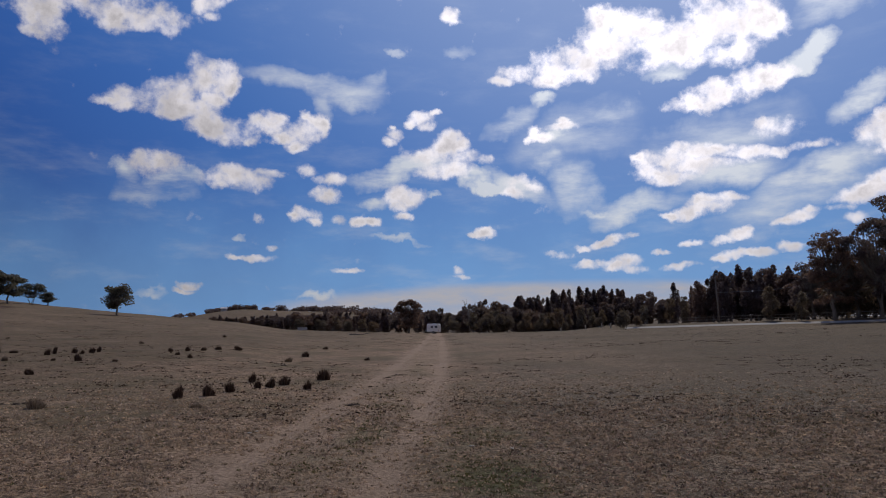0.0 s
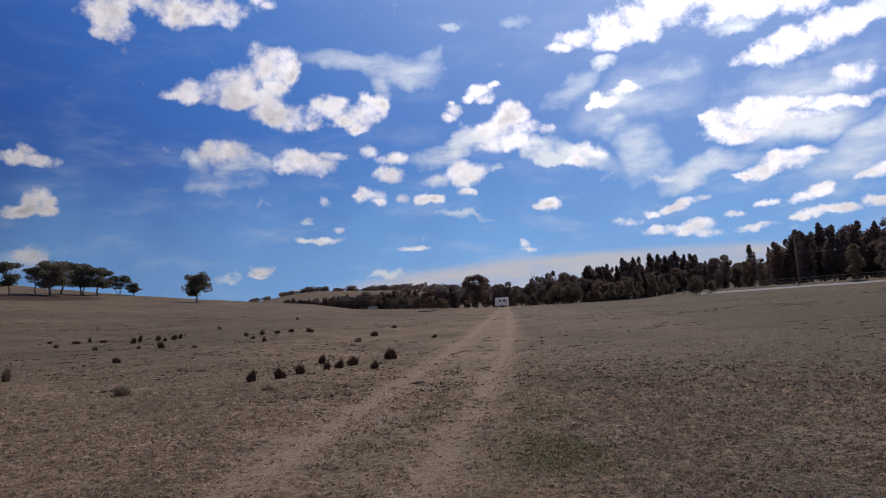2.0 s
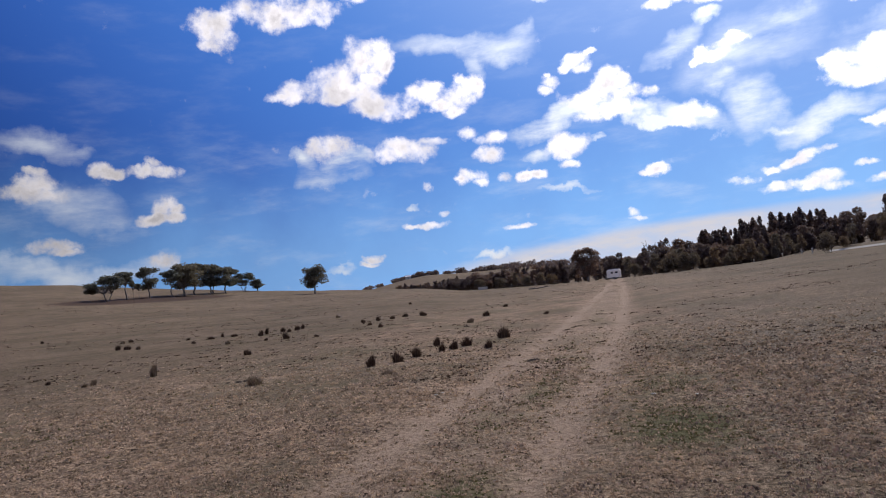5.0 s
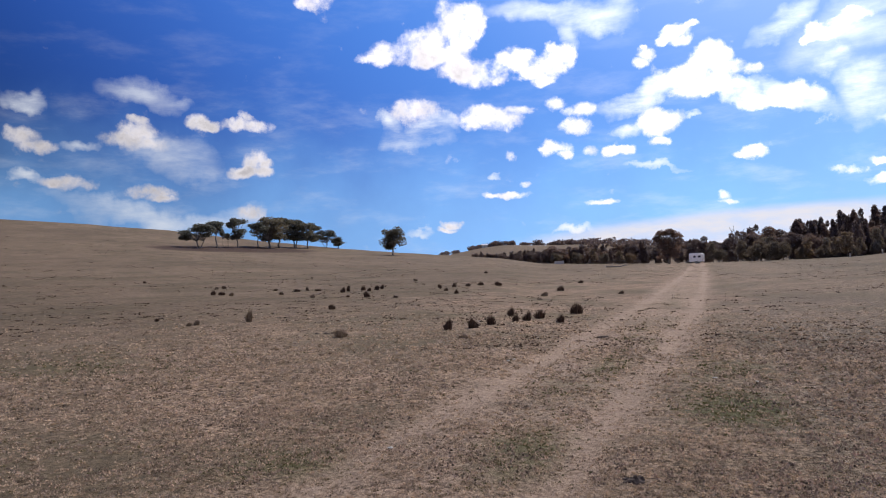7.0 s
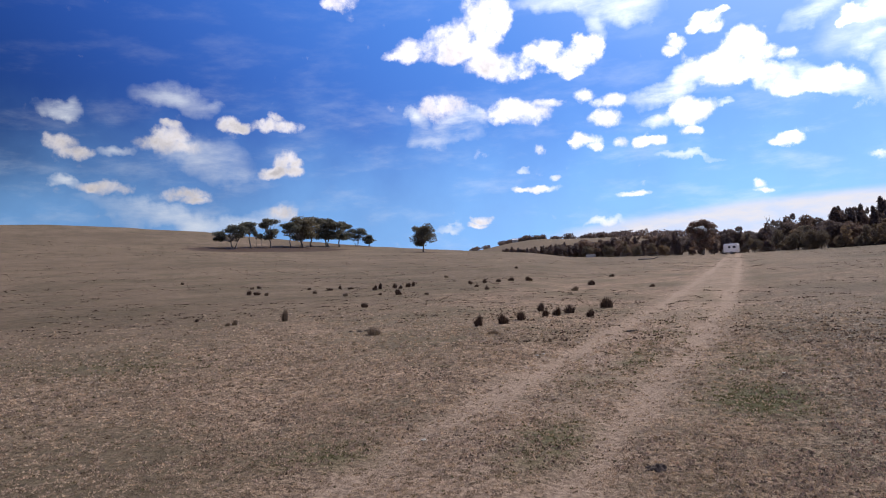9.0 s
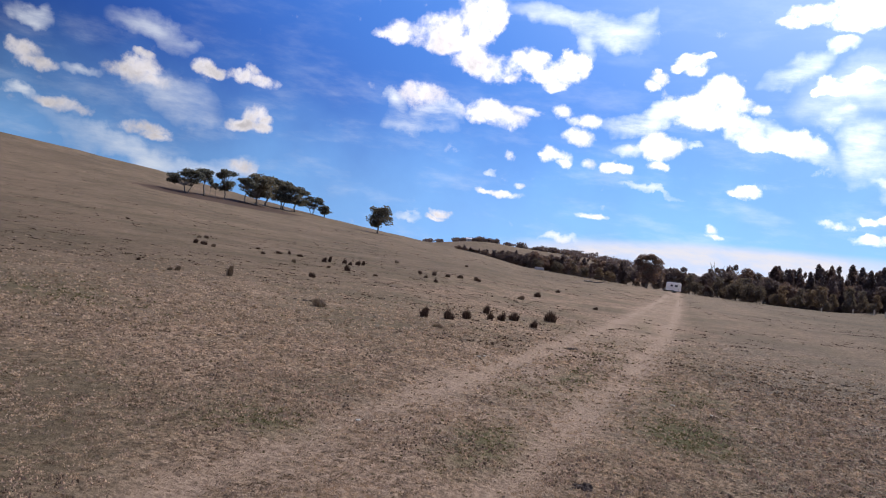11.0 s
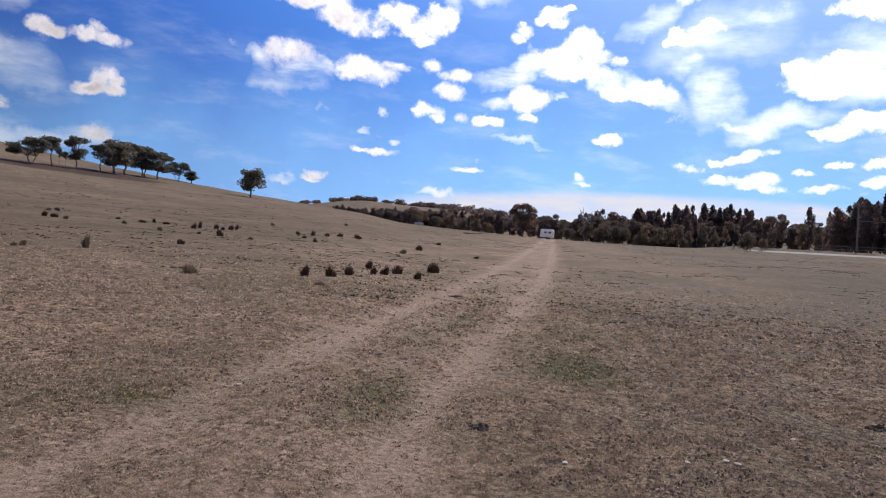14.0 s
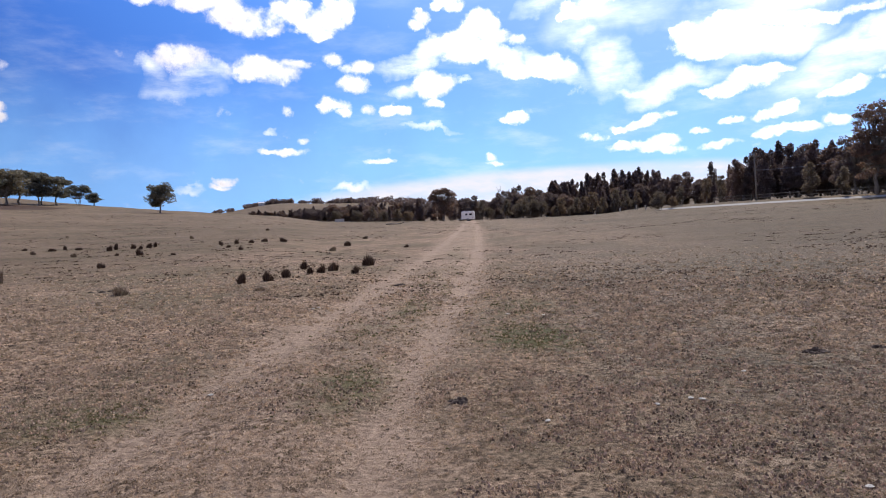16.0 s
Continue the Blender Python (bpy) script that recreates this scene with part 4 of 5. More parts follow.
# the mixed wood behind the caravan
for i in range(32):
    az, r = -5.0 + 0.41 * i + TR.uniform(-0.2, 0.2), 200 + TR.uniform(-10, 14)
    plant((wood_gum, spire, spire_b, wood_gum)[i % 4], az, r, top_height(az, r) * TR.uniform(0.66, 1.14), TR.uniform(0, 6.28), TR.uniform(0.95, 1.35), group=WOOD)
# the trees down in the valley
VALLEY = "trees down in the valley"
for i in range(72):
    az, r = -18.0 + 0.197 * i + TR.uniform(-0.15, 0.15), (204, 218, 211)[i % 3] + TR.uniform(-6, 6)
    el = float(np.interp(az, [-18, -16, -13, -11, -9, -4], [0.40, 0.56, 0.78, 0.98, 1.02, 1.12]))
    h = max(2.0, (EYE + r * math.tan(radians(el)) - spot(az, r)[2]) * TR.uniform(0.62, 1.06))
    plant((wood_gum, spire, wood_gum, spire_b)[i % 4], az, r, h, TR.uniform(0, 6.28), TR.uniform(1.0, 1.6) * (1.25 if h < 4 else 1.0), group=VALLEY)
plant(sapling, -6.1, 182, 3.6, 1.0, 1.5, label="pale round bush in front of the dark wood", group=VALLEY)
# the spreading tree near the caravan
big = tree("gum_tree", 8.0, lobes(TR, [(-0.14, 0, 0.86, 0.15, 0.15, 0.09), (0.08, 0.05, 0.92, 0.14, 0.14, 0.06), (0.25, 0, 0.80, 0.13, 0.14, 0.08), (-0.30, 0, 0.74, 0.09, 0.1, 0.05), (0.0, 0.05, 0.66, 0.30, 0.28, 0.10), (-0.14, 0, 0.44, 0.26, 0.24, 0.16), (0.16, 0, 0.42, 0.26, 0.24, 0.16), (0.0, 0, 0.24, 0.34, 0.3, 0.10)], 11, 0.085, 100), 0.24, GUM_LEAF,
           "large spreading dark gum tree near the caravan", size=0.20, seed=51, fork=0.2)
settle_master(big, -2.3, 168, 8.0, 0.0, 1.0)
# bushes and young trees at the field edge
EDGE = "bushes along the field edge"
settle_master(shrub, 15.3, 122, 4.2, 0.0, 0.66)
settle_master(sapling, 9.4, 158, 4.6, 0.0)
for az, r, h, w in ((4.9, 160, 2.9, 1.3), (6.0, 158, 3.4, 1.0), (7.0, 158, 2.2, 0.9), (8.3, 156, 1.9, 1.0), (10.7, 150, 1.6, 1.0), (11.9, 148, 2.0, 0.9), (13.3, 140, 1.6, 1.0), (-7.4, 176, 2.4, 1.2), (-9.5, 180, 2.6, 1.3), (-11.2, 184, 2.6, 1.3), (-5.2, 172, 2.4, 1.2), (1.6, 172, 2.8, 1.1), (16.4, 128, 1.8, 1.0)):
    plant(shrub, az, r, h, TR.uniform(0, 6.28), w, group=EDGE)
for az, r, h, w in ((7.6, 160, 4.2, 0.9), (8.8, 160, 4.0, 1.0), (10.1, 157, 4.8, 1.1), (11.0, 154, 3.4, 1.0), (12.0, 150, 4.6, 0.9), (12.8, 146, 4.0, 0.9), (13.7, 142, 3.2, 0.9), (18.9, 140, 4.6, 0.8), (20.0, 138, 4.8, 0.7), (26.2, 126, 5.4, 0.9), (28.2, 122, 4.4, 0.8), (16.9, 134, 3.4, 0.9), (3.0, 170, 4.6, 1.1), (4.2, 168, 4.4, 1.1), (5.0, 166, 5.0, 1.2), (-8.2, 182, 3.8, 1.1), (1.0, 178, 4.6, 1.2)):
    plant(sapling, az, r, h, TR.uniform(0, 6.28), w, group=EDGE)
for az, r, h, w in ((3.9, 158, 3.2, 1.0), (5.1, 157, 3.6, 0.95), (4.5, 161, 3.8, 0.9)):
    plant(shrub, az, r, h, TR.uniform(0, 6.28), w, label="large rounded brown thicket near the caravan", group=EDGE)


for az, r, h, w in ((30.6, 127, 4.6, 1.3), (31.9, 130, 5.0, 1.3), (33.0, 126, 4.6, 1.3), (34.2, 124, 5.2, 1.3), (35.4, 121, 5.0, 1.3), (36.6, 122, 5.4, 1.3), (37.8, 121, 5.0, 1.3), (39.2, 120, 5.0, 1.3), (29.2, 136, 4.4, 1.3), (41.0, 120, 5.0, 1.3), (43.0, 120, 5.0, 1.3)):
    plant(shrub, az, r, h, TR.uniform(0, 6.28), w, label="dense dark undergrowth below the tall gums", group=EDGE)
for i in range(17):
    plant(wood_gum, 27.6 + 1.15 * i + TR.uniform(-0.2, 0.2), 152 + TR.uniform(-4, 4), TR.uniform(5.5, 7.5), TR.uniform(0, 6.28), 1.5, sink=0.8, label="bushy dark gum tree deep in the wood", group=WOOD)


def dead_tree(az, r, height):
    rng = np.random.default_rng(61)
    v, f = [], []
    tube(v, f, wavy((0, 0, -0.2), (0, 0, height * 0.55), 4, 0.12, rng), [0.22, 0.17, 0.15, 0.13, 0.11])
    for i in range(9):
        a = i * 2.4
        b = (math.cos(a) * height * 0.2, math.sin(a) * height * 0.2, height * (0.72 + 0.28 * ((i * 37) % 10) / 10))
        start = (0, 0, height * (0.35 + 0.2 * ((i * 13) % 10) / 10))
        pts = wavy(start, b, 4, 0.18, rng)
        tube(v, f, pts, [0.10, 0.08, 0.065, 0.05, 0.03], 5)
        for k in (2, 3):
            tip = pts[k] + Vector((rng.uniform(-0.7, 0.7), rng.uniform(-0.7, 0.7), rng.uniform(0.3, 0.9)))
            tube(v, f, wavy(pts[k], tip, 2, 0.06, rng), [0.05, 0.04, 0.02], 4)
    ob = part("dead_tree", (v, f), DEAD_WOOD, smooth=True)
    ob.location = spot(az, r)
    return tagged(ob, "leafless dead tree standing among the wood", "tree")


dead_tree(2.8, 176, 8.8)


def far_woods():
    """Dark woodland on the far ridge, too many and too far to count."""
    rng = np.random.default_rng(71)
    clumps = []

    def some(count, az0, az1, r0, r1, h0, h1):
        for i in range(count):
            az, r = rng.uniform(az0, az1), rng.uniform(r0, r1)
            x, y, z = spot(az, r)
            h, w = rng.uniform(h0, h1), rng.uniform(2.0, 4.0)
            clumps.append((x, y, z + h * 0.55, w, w, h * 0.5, 60))

    some(10, -21.5, -18.2, 560, 640, 2.2, 3.6)
    some(46, -17.4, -14.8, 628, 650, 2.2, 5.4)
    some(14, -18.4, -17.0, 615, 640, 2.6, 4.2)
    some(16, -14.8, -11.5, 625, 650, 1.6, 3.4)
    some(5, -13.2, -12.2, 628, 640, 4.5, 6.0)
    some(70, -11.5, -8.0, 590, 660, 3.0, 5.0)
    some(190, -9.5, 8.0, 540, 680, 3.0, 5.5)
    return part("far_woods", leaves(clumps, 1.0, rng), PINE_LEAF)


tagged(far_woods(), "dark woodland scattered over the far ridge", "woods", kind="stuff")


# ---- road, fences, pole ----
def strip(name, az0, az1, near, far, material, lift):
    """A band of the verge that follows the field's edge."""
    v, f = [], []
    n = 90
    for i in range(n + 1):
        az = az0 + (az1 - az0) * i / n
        edge = float(np.interp(az, CREST_AZ, CREST_R))
        for k in range(5):
            x, y, z = spot(az, edge + near + (far - near) * k / 4)
            v.append((x, y, z + lift + (0.0 if 0 < k < 4 else -0.12)))
        if i:
            for k in range(4):
                o = 5 * (i - 1) + k
                f.append((o, o + 1, o + 6, o + 5))
    return part(name, (v, f), material, smooth=True)


tagged(strip("road", 15.4, 62, 1.8, 4.9, ROAD, 0.10), "pale gravel road beside the field", "road", kind="structure")


def box(bm, x0, x1, y0, y1, z0, z1, bevel=0.0):
    m = Matrix.Translation(((x0 + x1) / 2, (y0 + y1) / 2, (z0 + z1) / 2)) @ Matrix.Diagonal((x1 - x0, y1 - y0, z1 - z0, 1))
    made = bmesh.ops.create_cube(bm, size=1.0, matrix=m)
    if bevel:
        edges = list({e for v in made["verts"] for e in v.link_edges})
        bmesh.ops.bevel(bm, geom=edges, offset=bevel, segments=3, affect="EDGES", profile=0.6)
    return bm


def post_mesh(height, r):
    bm = bmesh.new()
    bmesh.ops.create_cone(bm, cap_ends=True, segments=8, radius1=r, radius2=r * 0.85, depth=height + 0.3, matrix=Matrix.Translation((0, 0, (height - 0.3) / 2)))
    return bm


def fence(az0, az1, back, step_m, height, rails, label, r=None):
    """Posts with rails along the edge of the field."""
    base = new("rail_fence")
    rng = np.random.default_rng(int(abs(az1) * 10))
    spots = []
    az = az0
    while az < az1:
        d = (r or float(np.interp(az, CREST_AZ, CREST_R)) + back)
        spots.append(Vector(spot(az, d)))
        az += math.degrees(step_m / d)
    master = None
    for p in spots:
        if master is None:
            ob = part("post", post_mesh(height, 0.075), POLE_WOOD, base)
            master = ob.data
        else:
            ob = new("post", master)
            ob.parent = base
        ob.matrix_basis = Matrix.Translation(p) @ Euler((rng.uniform(-0.04, 0.04), rng.uniform(-0.04, 0.04), 0)).to_matrix().to_4x4()
    for a, b in zip(spots, spots[1:]):
        for h in rails:
            v, f = [], []
            sag = Vector((0, 0, rng.uniform(-0.03, 0.03)))
            tube(v, f, [a + Vector((0, 0, h)), (a + b) / 2 + Vector((0, 0, h)) + sag, b + Vector((0, 0, h))], [0.05, 0.045, 0.05], 6)
            part("rail", (v, f), POLE_WOOD, base)
    return tagged(base, label, "fence")


fence(19.5, 38.0, 9.5, 3.0, 1.15, (0.45, 0.95), "weathered dark post-and-rail fence beside the gravel road")
fence(0.4, 3.4, 0, 2.6, 1.1, (0.4, 0.95), "pale weathered post-and-rail fence near the caravan", r=172)


def power_pole(az, r, height):
    base = new("power_pole")
    v, f = [], []
    tube(v, f, [(0, 0, -0.4), (0.02, 0, height * 0.5), (0, 0, height)], [0.17, 0.145, 0.11], 10)
    part("pole", (v, f), POLE_WOOD, base, smooth=True)
    bm = box(bmesh.new(), -0.85, 0.85, -0.16, -0.06, height - 0.75, height - 0.62, 0.01)
    part("crossarm", bm, POLE_WOOD, base)
    for x in (-0.7, 0.7):
        bm = bmesh.new()
        bmesh.ops.create_cone(bm, cap_ends=True, segments=8, radius1=0.05, radius2=0.03, depth=0.18, matrix=Matrix.Translation((x, -0.11, height - 0.53)))
        part("insulator", bm, GREY, base)
    v, f = [], []
    span = [(16.0 * k / 8, 1.2 * k / 8, 5.3 + 0.5 * k / 8 - 0.35 * math.sin(math.pi * k / 8)) for k in range(9)]
    tube(v, f, span, [0.03] * 9, 6)
    wire = part("service_wire", (v, f), GREY, base)
    bm = bmesh.new()
    bmesh.ops.create_uvsphere(bm, u_segments=10, v_segments=8, radius=0.16, matrix=Matrix.Translation(span[3]))
    part("marker", bm, WHITE, wire, "white wire marker")
    base.matrix_basis = Matrix.Translation(spot(az, r)) @ Euler((0, radians(-2.5), radians(-20))).to_matrix().to_4x4()
    return tagged(base, "slightly leaning wooden power pole by the road", "pole")


power_pole(22.5, 133, 8.4)


# ---- caravan ----
def caravan(az, r, turn):
    base = new("caravan")
    L, W, H = 3.0, 2.0, 1.85
    bm = box(bmesh.new(), -L / 2, L / 2, -W / 2, W / 2, 0.42, 0.42 + H, 0.16)
    part("body", bm, WHITE, base, smooth=False)
    bm = box(bmesh.new(), -L / 2 + 0.2, L / 2 - 0.2, -W / 2 + 0.12, W / 2 - 0.12, 0.42 + H - 0.02, 0.42 + H + 0.14, 0.06)
    part("roof", bm, WHITE, base)
    bm = box(bmesh.new(), -0.3, 0.3, -0.25, 0.25, 0.42 + H + 0.12, 0.42 + H + 0.24, 0.04)
    part("roof_vent", bm, GREY, base)
    for x0, x1, z0, z1 in ((-0.45, 0.0, 1.45, 1.8), (0.55, 1.1, 1.45, 1.8)):
        frame_bm = box(bmesh.new(), x0 - 0.05, x1 + 0.05, -W / 2 - 0.025, -W / 2 + 0.03, z0 - 0.05, z1 + 0.05, 0.01)
        w = part("window", frame_bm, GREY, base)
        part("pane", box(bmesh.new(), x0, x1, -W / 2 - 0.04, -W / 2 - 0.02, z0, z1, 0.005), GLASS, w)
    door = part("door", box(bmesh.new(), -1.2, -0.72, -W / 2 - 0.02, -W / 2 + 0.03, 0.5, 2.1, 0.008), WHITE, base)
    part("handle", box(bmesh.new(), -0.82, -0.75, -W / 2 - 0.06, -W / 2 - 0.02, 1.2, 1.26, 0.005), GREY, door)
    part("skirt", box(bmesh.new(), -L / 2 + 0.25, L / 2 - 0.25, -W / 2 + 0.08, W / 2 - 0.08, 0.28, 0.44, 0.02), TYRE, base)
    for y in (-W / 2 + 0.1, W / 2 - 0.1):
        rot = Matrix.Translation((0.15, y, 0.33)) @ Matrix.Rotation(math.pi / 2, 4, "X")
        bm = bmesh.new()
        bmesh.ops.create_cone(bm, cap_ends=True, segments=24, radius1=0.33, radius2=0.33, depth=0.2, matrix=rot)
        wheel = part("wheel", bm, TYRE, base, smooth=False)
        bm = bmesh.new()
        bmesh.ops.create_cone(bm, cap_ends=True, segments=16, radius1=0.19, radius2=0.17, depth=0.23, matrix=rot)
        part("rim", bm, GREY, wheel)
    v, f = [], []
    for y in (-0.7, 0.7):
        tube(v, f, [(-L / 2 + 0.3, y, 0.42), (-L / 2 - 1.2, 0, 0.42)], [0.05, 0.05], 6)
    part("drawbar", (v, f), GREY, base)
    v, f = [], []
    tube(v, f, [(-L / 2 - 1.05, 0, 0.0), (-L / 2 - 1.05, 0, 0.7)], [0.04, 0.04], 8)
    part("jockey_stand", (v, f), GREY, base)
    for y in (-0.18, 0.18):
        v, f = [], []
        tube(v, f, [(-L / 2 - 0.4, y, 0.45), (-L / 2 - 0.4, y, 0.85), (-L / 2 - 0.4, y, 0.95)], [0.16, 0.16, 0.08], 12)
        part("gas_bottle", (v, f), GREY, base, smooth=True)
    for x in (L / 2 - 0.12,):
        part("tail_light", box(bmesh.new(), x, x + 0.08, -W / 2 - 0.015, -W / 2 + 0.02, 0.75, 0.9, 0.004), plain_material("red_lens", (0.25, 0.01, 0.01), (0.3, 0.02, 0.02), 0.3), base)
    base.matrix_basis = Matrix.Translation(spot(az, r)) @ Matrix.Rotation(turn, 4, "Z")
    return tagged(base, "small white caravan with dark windows parked at the track's end", "caravan")


caravan(-0.20, 166, radians(-14))


def trough(az, r):
    base = new("stock_trough")
    bm = box(bmesh.new(), -1.2, 1.2, -0.45, 0.45, 0.0, 0.7, 0.05)
    top = max(bm.faces, key=lambda q: q.calc_center_median().z + q.calc_area() * 0.1)
    bmesh.ops.inset_individual(bm, faces=[top], thickness=0.1)
    bmesh.ops.translate(bm, vec=(0, 0, -0.35), verts=top.verts)
    part("basin", bm, CONCRETE, base)
    base.matrix_basis = Matrix.Translation(spot(az, r)) @ Matrix.Rotation(0.2, 4, "Z")
    return tagged(base, "low pale concrete trough at the valley edge", "trough")


trough(-11.0, 176)


def fallen_branch(az, r, length, turn):
    rng = np.random.default_rng(5)
    v, f = [], []
    pts = wavy((-length / 2, 0, 0.12), (length / 2, 0.2, 0.22), 6, 0.12, rng)
    tube(v, f, pts, [0.11, 0.1, 0.09, 0.08, 0.06, 0.05, 0.03])
    for k in (1, 2, 3, 4, 5):
        tip = pts[k] + Vector((rng.uniform(0.2, 0.7), rng.uniform(-0.5, 0.5), rng.uniform(0.1, 0.45)))
        tube(v, f, wavy(pts[k], tip, 2, 0.05, rng), [0.05, 0.035, 0.015], 5)
    ob = part("fallen_branch", (v, f), BARK, smooth=True)
    ob.matrix_basis = Matrix.Translation(spot(az, r)) @ Matrix.Rotation(turn, 4, "Z")
    return tagged(ob, "dark dead branch lying in the dry grass", "branch")


fallen_branch(-6.3, 112, 3.4, 0.1)

fence(-8.6, -3.6, 0, 3.2, 1.0, (0.4, 0.85), "low weathered rail fence below the dark wood", r=180)


def farm_shed(az, r):
    base = new("farm_shed")
    bm = box(bmesh.new(), -2.6, 2.6, -1.6, 1.6, -0.5, 2.3, 0.03)
    part("wall", bm, CONCRETE, base)
    v = [(-2.8, -1.9, 2.25), (2.8, -1.9, 2.25), (2.8, 0, 3.3), (-2.8, 0, 3.3), (2.8, 1.9, 2.25), (-2.8, 1.9, 2.25), (-2.8, -1.9, 2.15), (2.8, -1.9, 2.15), (2.8, 0, 3.2), (-2.8, 0, 3.2), (2.8, 1.9, 2.15), (-2.8, 1.9, 2.15)]
    f = [(0, 1, 2, 3), (3, 2, 4, 5), (7, 6, 9, 8), (8, 9, 11, 10), (0, 6, 7, 1), (5, 4, 10, 11), (0, 3, 9, 6), (3, 5, 11, 9), (2, 1, 7, 8), (4, 2, 8, 10)]
    part("roof", (v, f), WHITE, base)
    part("door", box(bmesh.new(), -0.6, 0.6, -1.66, -1.58, -0.3, 1.9, 0.01), GREY, base)
    base.matrix_basis = Matrix.Translation(spot(az, r)) @ Matrix.Rotation(0.3, 4, "Z")
    return tagged(base, "small pale farm shed on the far ridge", "shed")


farm_shed(-17.2, 600)


def tree_guard(az, r, height):
    """A split plastic sleeve round a seedling."""
    base = new("tree_guard")
    bm = bmesh.new()
    bmesh.ops.create_cone(bm, cap_ends=False, segments=10, radius1=0.11, radius2=0.13, depth=height, matrix=Matrix.Translation((0, 0, height / 2 - 0.02)))
    bmesh.ops.solidify(bm, geom=bm.faces[:], thickness=0.01)
    part("sleeve", bm, STONE, base)
    part("stake", box(bmesh.new(), 0.2, 0.24, -0.02, 0.02, -0.1, height + 0.15, 0.004), POLE_WOOD, base)
    base.matrix_basis = Matrix.Translation(spot(az, r)) @ Euler((0.04, -0.05, 0)).to_matrix().to_4x4()
    return tagged(base, "pale plastic tree guard round a seedling", "tree guard", "tree guards")


for az, r, h in ((10.3, 145, 0.7), (12.3, 141, 0.8), (13.6, 136, 0.9), (14.3, 131, 0.9)):
    tree_guard(az, r, h)

# ---- rush tussocks ----
TUSSOCK_COUNT = [0]


def tussock(x, y, height, width, pale=False):
    """A dense fan of dry rush blades on a low root mound."""
    TUSSOCK_COUNT[0] += 1
    rng = np.random.default_rng(100 + TUSSOCK_COUNT[0])
    base = new("rush_tussock")
    n = 260
    height, half = height * 1.08 + 0.01, max(width, 0.10) * 0.39
    v, f = [], []
    peak = rng.uniform(-0.45, 0.45)
    for i in range(n):
        a, d = rng.uniform(0, 6.283), half * rng.uniform(0, 1) ** 0.5
        px, py = d * math.cos(a), d * math.sin(a)
        h = height * rng.uniform(0.55, 1.0) * (1.08 - 0.55 * min(1, abs(px / half - peak)) ** 1.3) * (1.25 if rng.random() < 0.08 else 1)
        out = Vector((px, py, 0)) * rng.uniform(0.1, 0.55) + Vector((rng.uniform(-1, 1), rng.uniform(-1, 1), 0)) * 0.05
        w = max(0.006, half * 0.055)
        t = rng.uniform(0, 3.14)
        side = Vector((math.cos(t), math.sin(t), 0)) * w
        root, mid = Vector((px, py, -0.03)), Vector((px, py, h * 0.6)) + out * 0.4
        tip = Vector((px, py, h)) + out
        o = len(v)
        v += [tuple(root - side), tuple(root + side), tuple(mid + side * 0.8), tuple(mid - side * 0.8), tuple(tip)]
        f += [(o, o + 1, o + 2, o + 3), (o + 3, o + 2, o + 4)]
    part("tuft", (v, f), PALE_RUSH if pale else RUSH, base)
    bm = bmesh.new()
    bmesh.ops.create_icosphere(bm, subdivisions=2, radius=1.0)
    for q in bm.verts:
        q.co = Vector((q.co.x * half * 0.85, q.co.y * half * 0.85, q.co.z * height * 0.42 - 0.01)) * rng.uniform(0.88, 1.1)
    part("root_mound", bm, PALE_RUSH if pale else RUSH, base)
    base.matrix_basis = Matrix.Translation((x, y, float(ground_z(x, y)) - 0.01))
    label = "bleached sparse rush tussock in grazed pasture" if pale else ("tall dark brown rush tussock in grazed pasture" if height > 0.21 else "small dark brown rush tussock in grazed pasture")
    return tagged(base, label, "tussock", "rush tussocks")


tussock(-4.84, 13.50, 0.25, 0.20)
tussock(-4.40, 13.95, 0.23, 0.26)
tussock(-4.20, 14.70, 0.22, 0.22)
tussock(-4.46, 17.39, 0.24, 0.19)
tussock(-3.94, 15.93, 0.16, 0.17)
tussock(-3.75, 16.35, 0.22, 0.21)
tussock(-3.62, 17.21, 0.23, 0.31)
tussock(-2.84, 16.07, 0.20, 0.22)
tussock(-2.94, 18.95, 0.30, 0.40)
tussock(-11.08, 14.78, 0.32, 0.19, pale=True)
tussock(-6.77, 12.15, 0.17, 0.32, pale=True)
tussock(-10.99, 19.08, 0.17, 0.25)
tussock(-12.84, 25.20, 0.27, 0.29)
tussock(-20.24, 24.50, 0.22, 0.22)
tussock(-19.86, 24.61, 0.19, 0.32)
tussock(-23.67, 29.55, 0.16, 0.26)
tussock(-23.34, 28.54, 0.13, 0.25, pale=True)
tussock(-19.09, 24.30, 0.16, 0.21, pale=True)
tussock(-15.61, 28.11, 0.25, 0.25)
tussock(-15.69, 28.81, 0.31, 0.17)
tussock(-15.57, 30.14, 0.23, 0.26)
tussock(-14.92, 29.50, 0.17, 0.20)
tussock(-15.09, 30.71, 0.23, 0.29)
tussock(-15.17, 31.48, 0.24, 0.18)
tussock(-19.71, 28.55, 0.12, 0.21)
tussock(-17.47, 25.76, 0.11, 0.21)
tussock(-17.87, 27.67, 0.14, 0.34)
tussock(-18.01, 28.80, 0.17, 0.14)
tussock(-17.25, 28.58, 0.11, 0.34)
tussock(-14.90, 24.24, 0.15, 0.20, pale=True)
tussock(-13.64, 25.00, 0.10, 0.17)
tussock(-32.05, 32.53, 0.15, 0.19)
tussock(-13.75, 14.24, 0.09, 0.10)
tussock(-11.98, 13.49, 0.09, 0.13, pale=True)
tussock(-11.95, 13.75, 0.13, 0.13, pale=True)
tussock(-12.16, 32.06, 0.20, 0.23)
